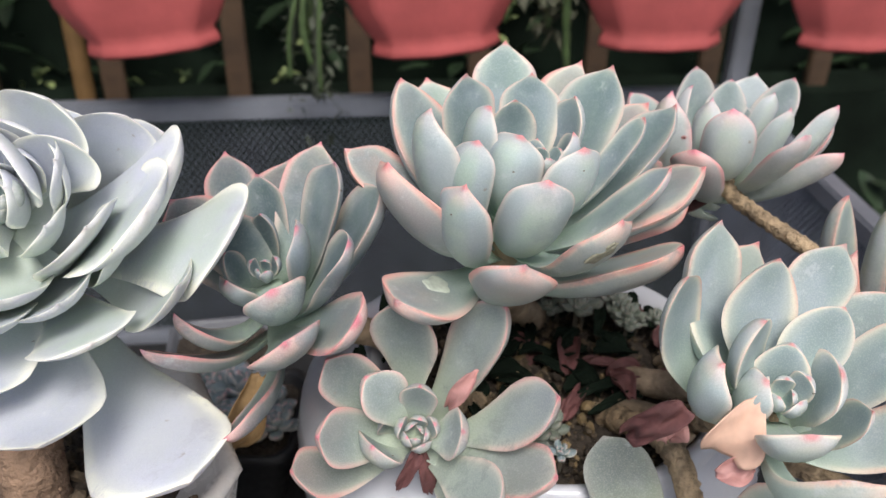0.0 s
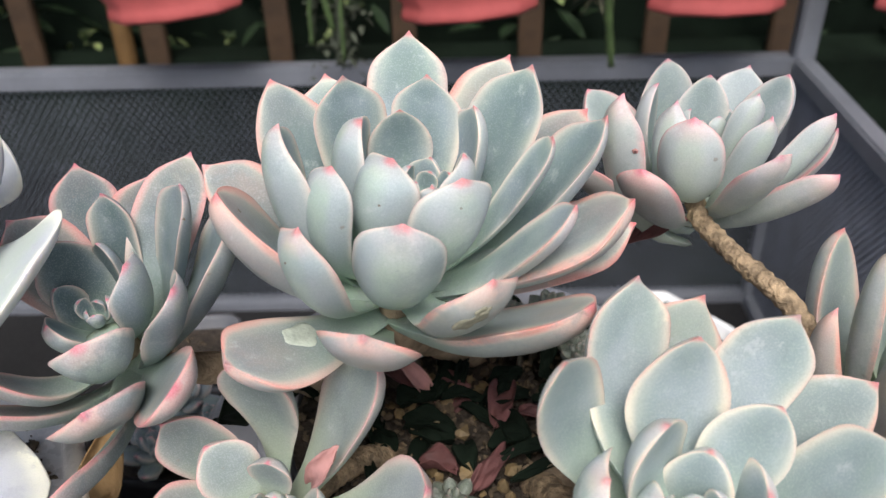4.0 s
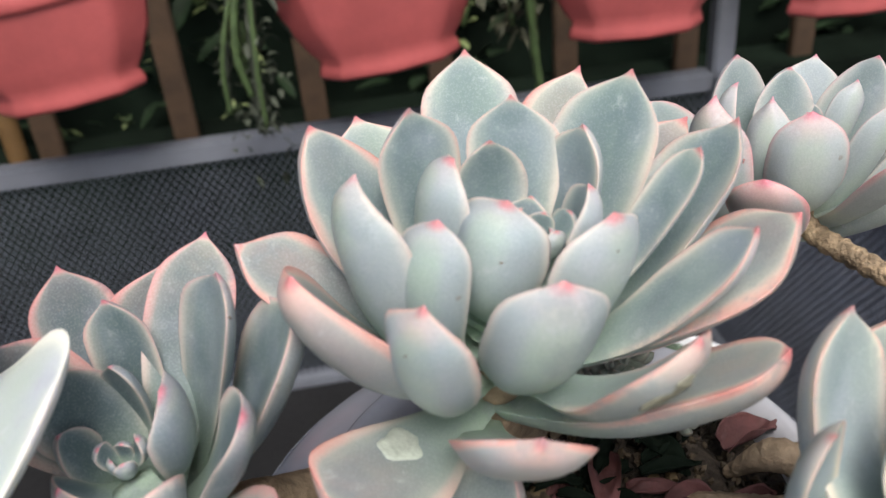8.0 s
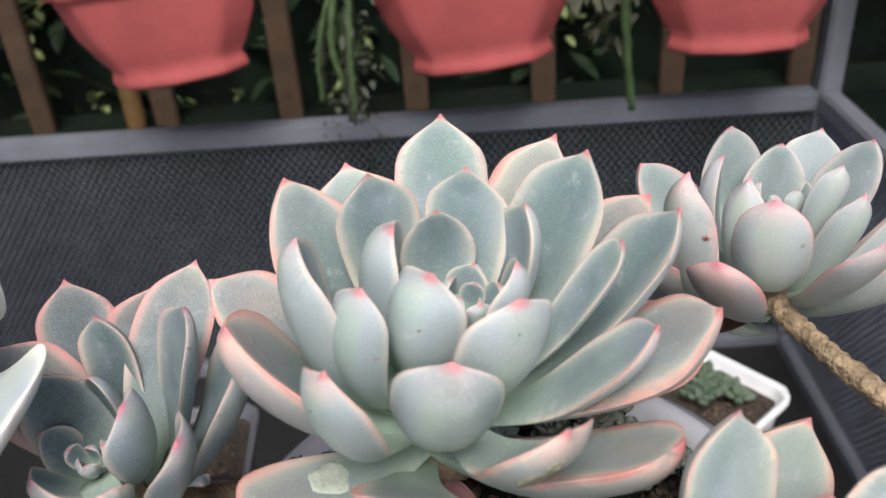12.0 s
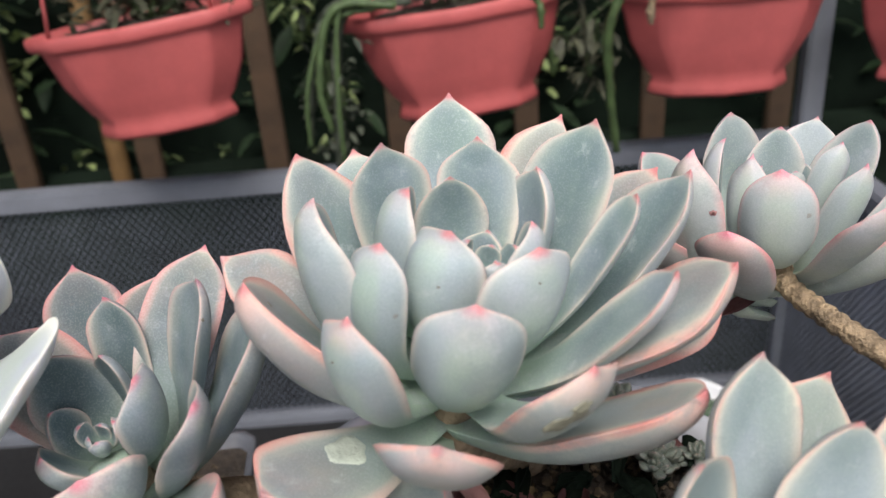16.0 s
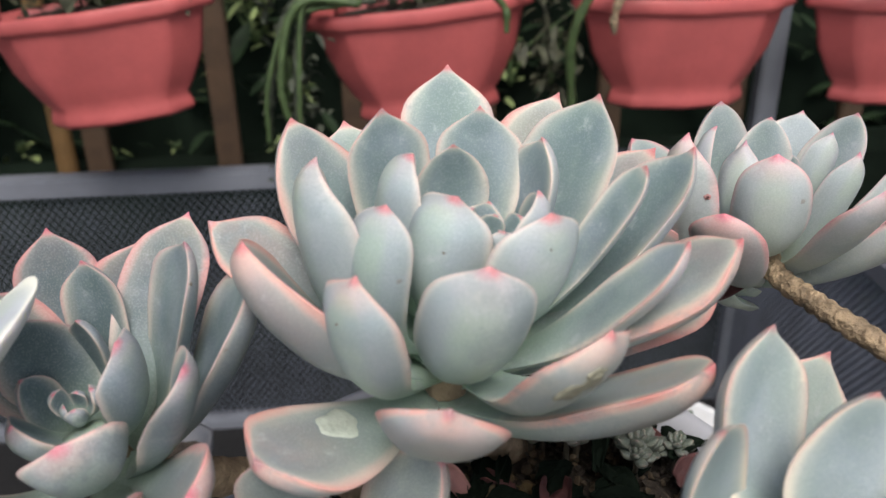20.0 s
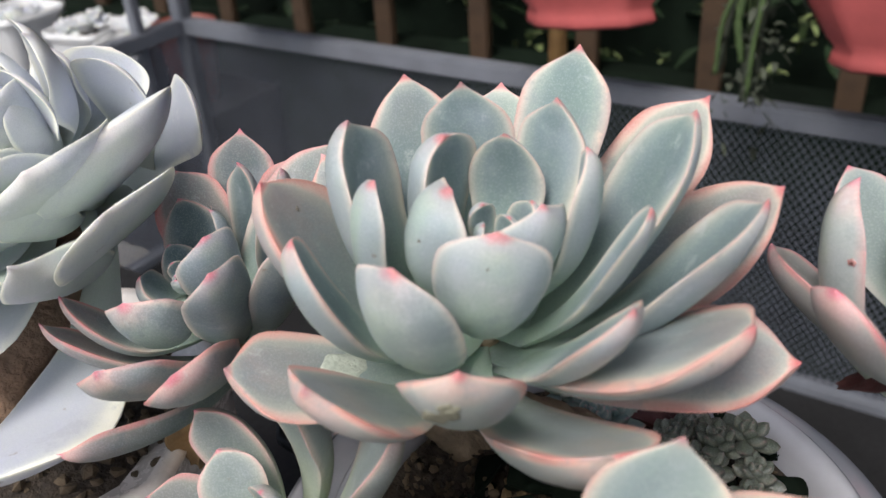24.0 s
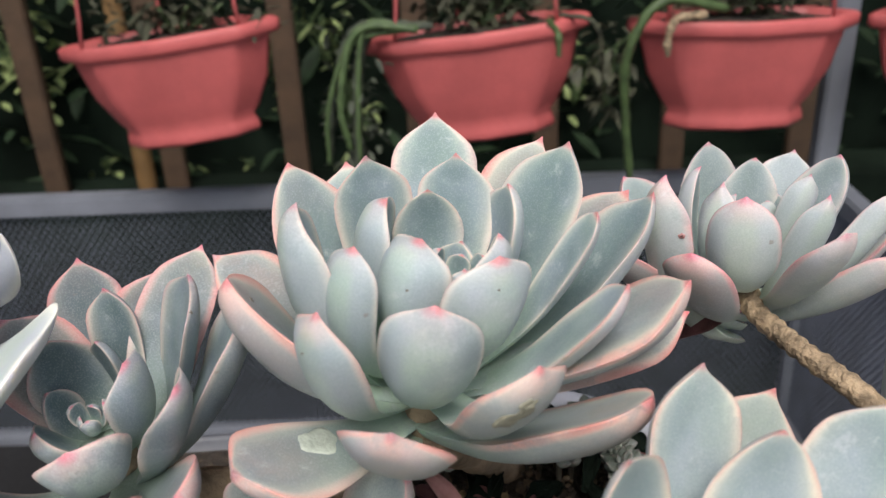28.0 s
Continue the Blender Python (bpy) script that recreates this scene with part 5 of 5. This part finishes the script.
clump("sedum", (0.1050, 0.352, BENCH + 0.148), 0.013, 6, 0.0095, 15, 1, SEDUM, "grey-green sedum clump on the pot's soil", 0.016)
clump("sedum", (0.1330, 0.333, BENCH + 0.147), 0.012, 7, 0.0090, 15, 2, SEDUM, "grey-green sedum clump on the pot's soil", 0.014)
clump("sedum", (0.1220, 0.358, BENCH + 0.147), 0.010, 4, 0.0095, 15, 3, SEDUM, "reddish green sedum clump near the pot rim", 0.02)
clump("sedum", (0.0620, 0.345, BENCH + 0.148), 0.016, 6, 0.0110, 14, 4, LEAF_GREEN, "small green sedum clump under the rosettes", 0.014)
clump("sedum", (0.0800, 0.2520, BENCH + 0.1505), 0.001, 1, 0.0075, 12, 5, LEAF_DARK, "tiny single green rosette in the potting soil", 0.008)
clump("sedum", (0.0730, 0.2660, BENCH + 0.148), 0.006, 2, 0.0120, 10, 6, SEDUM, "grey sprouting rosette in the potting soil", 0.008)


# ---------------------------------------------------------------- pots round about
def box_stand(low, high, label):
    """A box of boards with a top that stands out a little."""
    t = thing("plant_stand", ((low[0] + high[0]) / 2, (low[1] + high[1]) / 2, low[2]), label, "stand")
    (a, b, c), (d, e, f) = low, high
    block("top", (a, b, f - 0.016), (d, e, f), BLACK, t, 0.003)
    for x in (a + 0.004, d - 0.016):
        block("side_panel", (x, b + 0.004, c), (x + 0.012, e - 0.004, f - 0.016), BLACK, t, 0.002)
    for y in (b + 0.004, e - 0.016):
        block("front_panel", (a + 0.016, y, c), (d - 0.016, y + 0.012, f - 0.016), BLACK, t, 0.002)
    return t


def square_pot(place, size, height, turn, label, skin=WHITE_PLASTIC):
    """A tapered square pot with cut corners, a folded rim and soil."""
    t = thing("small_pot", place, label, "flower pot", "small plastic pots")
    s = size / 2
    prof = ((0.0, 0.0), (s * 0.70, 0.0), (s * 0.74, 0.004), (s * 0.92, height * 0.86), (s * 0.93, height * 0.88), (s * 1.02, height * 0.89), (s * 1.04, height * 0.91), (s * 1.04, height), (s * 0.99, height), (s * 0.92, height * 0.97), (s * 0.9, height * 0.84), (0.0, height * 0.83))
    a = np.linspace(0, 2 * np.pi, 64, endpoint=False)
    f = 1 / np.maximum(np.abs(np.cos(a)), np.abs(np.sin(a)))
    f = np.minimum(f, 1.27 / np.maximum(np.abs(np.cos(a - np.pi / 4)), np.abs(np.sin(a - np.pi / 4))))
    r = np.array([np.stack([q * f * np.cos(a + radians(turn)), q * f * np.sin(a + radians(turn)), np.full(64, z)], 1) for q, z in prof])
    body = part("body", from_grid(r[:5] + np.array(place)), skin, t)
    part("rim", from_grid(r[4:] + np.array(place)), skin, body)
    r = np.array([np.stack([q * f * np.cos(a + radians(turn)), q * f * np.sin(a + radians(turn)), np.full(64, z)], 1) for q, z in ((0.0, height * 0.875), (s * 0.5, height * 0.87), (s * 0.9, height * 0.85))])
    part("soil", from_grid(r + np.array(place)), SOIL, t)
    tagged(part("grit", pebbles(160, in_pot(place[0], place[1], place[2] + height * 0.875, s * 0.8), 0.0022, 77), GRIT, t, smooth=False), kind="stuff")
    return t


box_stand((0.205, 0.578, 0.18), (0.300, 0.672, 0.462), "dark block under the small white pot")
square_pot((0.253, 0.622, 0.462), 0.084, 0.085, 41, "small white square plastic pot with a green seedling")
clump("seedling", (0.257, 0.630, 0.462 + 0.074), 0.016, 9, 0.016, 12, 8, SEEDLING, "dark green seedling in the small white pot", 0.014)
square_pot((-0.070, 0.405, BENCH), 0.075, 0.055, -6, "small black square plastic pot of grey rosettes", BLACK)
clump("grey_rosettes", (-0.070, 0.400, BENCH + 0.05), 0.028, 9, 0.020, 16, 10, LEAF_DARK, "grey-blue rosette cluster in a small pot", 0.010)

square_pot((-0.085, 0.468, BENCH), 0.068, 0.052, 4, "small dull grey square plastic pot behind the rosettes", PALE_GREY)

# the pot of the white succulent
WX, WY = -0.128, 0.262
wpot = thing("flower_pot", (WX, WY, BENCH), "cream glazed lobed flower pot holding a thick stem", "flower pot")
prof = ((0.0, 0.0), (0.055, 0.0), (0.060, 0.005), (0.072, 0.05), (0.080, 0.10), (0.079, 0.135), (0.081, 0.145), (0.083, 0.149), (0.081, 0.152), (0.076, 0.151), (0.073, 0.142), (0.0, 0.13))
part("body", lathe(prof, (WX, WY, BENCH), 96, 8), CREAM, wpot)
part("soil", lathe(((0.0, 0.144), (0.04, 0.143), (0.074, 0.138)), (WX, WY, BENCH), 48), SOIL, wpot)
tagged(part("grit", pebbles(500, in_pot(WX, WY, BENCH + 0.144, 0.071), 0.003, 11), GRIT, wpot, "tan gravel", smooth=False), kind="stuff")
stem(W, ((-0.118, 0.312, 0.834), (-0.116, 0.290, 0.806), (-0.117, 0.266, 0.780), (-0.118, 0.258, 0.752)), (0.010, 0.0115, 0.0115, 0.0130), BARK_FIBRE, 60, 0.035, 0.022, 21, "thick fibrous ringed stem", pitch=0.0017)

# painted sprig on the white pot
for k in range(9):
    a = radians(206 + 1.6 * math.sin(k * 1.9) + k * 0.8)
    h = 0.045 + 0.0085 * k
    r = belly(h) + 0.0003
    bm = bmesh.new()
    bmesh.ops.create_icosphere(bm, subdivisions=2, radius=0.0022)
    turn = Matrix.Rotation(a, 3, "Z")
    for v in bm.verts:
        v.co = turn @ Vector((v.co.x * 0.16, v.co.y * (0.5 + 0.4 * (k % 3)), v.co.z * (1.6 if k % 2 else 0.7))) + Vector((BX + r * math.cos(a), BY + r * math.sin(a), BENCH + h))
    part("painted_mark", bm, DRAWING, pot)
INK = plain("dark_ink", (0.10, 0.09, 0.09), 0.35, vary=0.3)
for k, (a0, sway, z0, z1) in enumerate(((208, 2.0, 0.040, 0.112), (212, -1.6, 0.025, 0.100), (204, 1.2, 0.035, 0.085), (215, 1.0, 0.030, 0.075))):
    line = []
    for i in range(7):
        h = z0 + (z1 - z0) * i / 6
        r = belly(h) + 0.0001
        a = radians(a0 + sway * math.sin(i * 1.3 + k))
        line.append((BX + r * math.cos(a), BY + r * math.sin(a), BENCH + h))
    part("painted_stroke", tube(line, (0.0003, 0.0005, 0.0003), 22, 6), INK, pot)


# ---------------------------------------------------------------- beyond the rack
def leafy(name, place, count, size, spread, seed, skin, label, category="plant", group="", droop=0.3, narrow=0.42):
    """A bush of single flat leaves on thin stalks."""
    rng = np.random.default_rng(seed)
    t = thing(name, place, label, category, group)
    vs, fs = [], []
    for k in range(count):
        o = np.array(place) + rng.normal(size=3) * np.array(spread) * 0.5 + (0, 0, spread[2] * 0.6)
        az, rise = rng.uniform(0, 6.28), rng.uniform(-0.6, 1.0)
        L = size * rng.uniform(0.5, 1.3)
        way = np.array((math.cos(az) * math.cos(rise), math.sin(az) * math.cos(rise), math.sin(rise)))
        side = np.array((-math.sin(az), math.cos(az), 0.0)) * L * narrow
        b = len(vs)
        for s, w in ((0, 0.06), (0.3, 0.8), (0.55, 1.0), (0.8, 0.7), (1.0, 0.03)):
            c = o + way * L * s + np.array((0, 0, -droop * L * s * s))
            vs += [tuple(c - side * w * 0.5), tuple(c + np.array((0, 0, -0.08 * L))* (w > 0.5)), tuple(c + side * w * 0.5)]
        for i in range(4):
            for j in range(2):
                fs.append((b + 3 * i + j, b + 3 * i + j + 1, b + 3 * i + j + 4, b + 3 * i + j + 3))
    me = bpy.data.meshes.new("leaves")
    me.from_pydata(vs, [], fs)
    tagged(part("leaves", me, skin, t), kind="stuff")
    for k in range(5):
        q = rng.normal(size=2) * 0.4
        part("stalk", tube((place, (place[0] + q[0] * spread[0], place[1] + q[1] * spread[1], place[2] + spread[2])), (0.003, 0.0015), 8, 6), TRAIL, t)
    return t


leafy("shrub", (-0.95, 1.57, 0.5), 420, 0.06, (0.8, 0.04, 0.6), 1, FOLIAGE, "green shrub leaves coloured for shade behind the fence", "shrub")
leafy("shrub", (0.15, 1.57, 0.5), 420, 0.06, (0.9, 0.04, 0.5), 2, FOLIAGE, "green shrub leaves coloured for shade behind the fence", "shrub")
leafy("shrub", (1.2, 1.57, 0.45), 420, 0.06, (0.7, 0.04, 0.6), 3, FOLIAGE, "green shrub leaves coloured for shade behind the fence", "shrub")


# Pale copy of the foliage: light gaps through the fence are coloured in.
LIT = plain("painted_lit_foliage", (0.34, 0.42, 0.17), 0.6, vary=0.4, scale=40, bump=0.1)
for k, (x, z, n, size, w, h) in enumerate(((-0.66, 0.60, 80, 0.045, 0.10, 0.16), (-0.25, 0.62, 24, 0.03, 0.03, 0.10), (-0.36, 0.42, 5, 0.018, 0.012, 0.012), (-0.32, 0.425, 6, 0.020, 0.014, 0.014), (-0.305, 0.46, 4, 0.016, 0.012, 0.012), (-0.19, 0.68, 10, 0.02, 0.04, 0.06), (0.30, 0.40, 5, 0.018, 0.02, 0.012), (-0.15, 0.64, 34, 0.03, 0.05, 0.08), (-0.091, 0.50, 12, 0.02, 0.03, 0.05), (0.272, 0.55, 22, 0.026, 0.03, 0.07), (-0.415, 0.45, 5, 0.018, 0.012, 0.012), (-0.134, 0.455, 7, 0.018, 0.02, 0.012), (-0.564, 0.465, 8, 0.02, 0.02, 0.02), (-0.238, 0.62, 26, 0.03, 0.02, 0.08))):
    leafy("sprig", (x, 1.555, z), n, size, (w, 0.015, h), 80 + k, LIT, "green leaves painted pale as if lit behind the fence", "plant", "lit leaves behind the fence")


def trailing(points, radius, material, parent, seed, hairy=0):
    part("trailing_stem", tube(points, (radius, radius, radius * 0.75), 30, 8, 0.12, seed, 0.15, 0.02), material, parent)


POTS = [o for o in bpy.data.objects if o.name.startswith("hanging_pot")]
p1, p2, p3, p4 = sorted(POTS, key=lambda o: o.location.x)[1:5]
rng = random.Random(12)
for k in range(7):
    x0, drop, out = rng.uniform(-0.01, 0.03), rng.uniform(0.05, 0.15), rng.uniform(0.0, 0.05)
    y0 = 1.035 + rng.uniform(-0.02, 0.02)
    trailing(((x0 + 0.02, y0, 0.795), (-0.022 - out * 0.5, y0, 0.79 + rng.uniform(-0.01, 0.01)), (-0.035 - out, y0 - 0.01, 0.76 - drop * 0.4), (-0.038 - out + rng.uniform(-0.01, 0.01), y0 - 0.008, 0.765 - drop)), rng.uniform(0.0026, 0.0045), TRAIL_GREY if k % 3 else TRAIL, p2, k + 1)
leafy("trailing_plant", (-0.045, 1.03, 0.64), 150, 0.016, (0.035, 0.015, 0.10), 55, TRAIL_GREY, "grey-green leaves trailing from a hanging pot", "plant", "plants in the hanging pots", 0.8)
leafy("trailing_plant", (0.236, 1.03, 0.70), 90, 0.018, (0.025, 0.015, 0.06), 56, OLIVE, "dry brownish leaves trailing from a hanging pot", "plant", "plants in the hanging pots", 0.8)
trailing(((0.18, 1.04, 0.80), (0.222, 1.03, 0.79), (0.232, 1.03, 0.74), (0.235, 1.04, 0.69)), 0.0025, OLIVE, p2, 4)
trailing(((0.17, 1.0, 0.80), (0.175, 0.965, 0.795), (0.176, 0.962, 0.785), (0.176, 0.962, 0.772)), 0.0036, TRAIL, p2, 9)
trailing(((0.36, 1.03, 0.80), (0.285, 1.0, 0.815), (0.252, 1.0, 0.76), (0.258, 1.02, 0.68), (0.268, 1.03, 0.61)), 0.0054, TRAIL, p3, 5)
trailing(((0.33, 1.0, 0.80), (0.298, 0.985, 0.80), (0.290, 0.985, 0.78), (0.291, 0.985, 0.762)), 0.0045, BARK, p3, 6)
trailing(((0.70, 1.0, 0.80), (0.60, 0.99, 0.82), (0.55, 1.0, 0.80)), 0.0058, TRAIL_GREY, p4, 7)
for k, q in enumerate((p1, p2, p3, p4)):
    leafy("hanging_plant", (q.location.x, q.location.y, 0.788), 240, 0.020, (0.085, 0.022, 0.035), 20 + k, OLIVE, "dull green trailing plant in a red hanging pot", "plant", "plants in the hanging pots")
bar = thing("hanging_bar", (0, 1.06, 1.09), "thin steel bar the red pots hang from", "bar")
block("rod", (-1.04, 1.052, 1.085), (0.94, 1.068, 1.10), GREY_PAINT, bar, 0.002)
for x in (-1.03, 0.93):
    block("bracket", (x - 0.01, 1.052, 0), (x + 0.01, 1.068, 1.085), GREY_PAINT, bar, 0.002)

# right of the rack: a flowering plant and a brown pot
brown = thing("flower_pot", (0.70, 0.62, 0), "brown plastic flower pot with dry soil beside the rack", "flower pot")
part("body", lathe(((0.0, 0.0), (0.10, 0.0), (0.13, 0.30), (0.14, 0.36), (0.15, 0.365), (0.15, 0.395), (0.14, 0.40), (0.132, 0.385), (0.0, 0.375)), (0.70, 0.62, 0), 48), TERRA, brown)
part("soil", lathe(((0.0, 0.385), (0.09, 0.383), (0.131, 0.378)), (0.70, 0.62, 0), 32), SOIL, brown)
tagged(part("grit", pebbles(260, in_pot(0.70, 0.62, 0.387, 0.12), 0.006, 31), BARK_GREY, brown, smooth=False), kind="stuff")
flowering = leafy("flowering_plant", (0.70, 0.90, 0.40), 46, 0.07, (0.12, 0.10, 0.10), 30, FOLIAGE, "green leafy plant with one pink flower", "plant")
bm = bmesh.new()
bmesh.ops.create_icosphere(bm, subdivisions=2, radius=0.005)
bmesh.ops.translate(bm, verts=bm.verts, vec=(0.693, 0.862, 0.506))
blossom = part("flower", bm, FLOWER, flowering, "pink flower")
for k in range(14):
    a, e = radians(137.5 * k), radians(15 + 70 * k / 14)
    way = Vector((math.cos(a) * math.cos(e), math.sin(a) * math.cos(e) - 0.35, math.sin(e))).normalized()
    up = Vector((0, -0.3, 1)) - way * way.dot(Vector((0, -0.3, 1)))
    part("petal", leaf_mesh((0.693, 0.86, 0.505), way, up.normalized(), 0.024 - 0.0006 * k, 0.019, 0.0015, 0.15, 0.3, ROUND, 0.02, 500 + k, 0.1), FLOWER, blossom)
part("stalk", tube(((0.70, 0.90, 0.40), (0.698, 0.88, 0.46), (0.693, 0.862, 0.503)), (0.003, 0.0022, 0.002), 10, 6), TRAIL, flowering)
box_stand((0.58, 0.80, 0.0), (0.86, 1.04, 0.40), "dark box stand under the flowering plant")
fern = leafy("fern", (0.86, 0.93, 0.40), 80, 0.05, (0.10, 0.10, 0.24), 33, TRAIL, "bright green fern fronds beside the rack", "fern", narrow=0.2)

# left of the rack: white pots on a stand
box_stand((-2.0, 1.18, 0.0), (-1.06, 1.40, 0.36), "dark box stand with white pots on it")
for k, (x, y, s, h) in enumerate(((-1.62, 1.22, 0.15, 0.15), (-1.42, 1.24, 0.13, 0.13), (-1.29, 1.24, 0.11, 0.12), (-1.82, 1.2, 0.15, 0.14))):
    square_pot((x, y, 0.36), s, h, 12 * k, "white square plastic pot of pale soil by the fence")
for k, (x, y) in enumerate(((-1.42, 1.24), (-1.29, 1.24), (-1.62, 1.22))):
    clump("pale_succulent", (x, y, 0.36 + 0.115), 0.035, 6, 0.035, 16, 60 + k, LEAF_WHITE, "pale powdery succulent cluster in a white pot", 0.02)
rustpot = thing("flower_pot", (-1.16, 1.27, 0.36), "rust red flower pot behind the mesh", "flower pot")
part("body", lathe(((0.0, 0.0), (0.04, 0.0), (0.055, 0.13), (0.062, 0.135), (0.062, 0.155), (0.056, 0.155), (0.054, 0.14)), (-1.16, 1.27, 0.36), 40), TERRA, rustpot)
part("soil", lathe(((0.0, 0.146), (0.03, 0.145), (0.0545, 0.142)), (-1.16, 1.27, 0.36), 32), SOIL, rustpot)

# unseen slab added over the back to hold sky light off the fence
shade_slab = block("ceiling", (-4.0, 0.55, 2.4), (4.0, 1.8, 2.5), CONCRETE, bevel=0)
tagged(shade_slab, "plain grey unseen slab added to shade the balcony back", "ceiling", kind="structure")
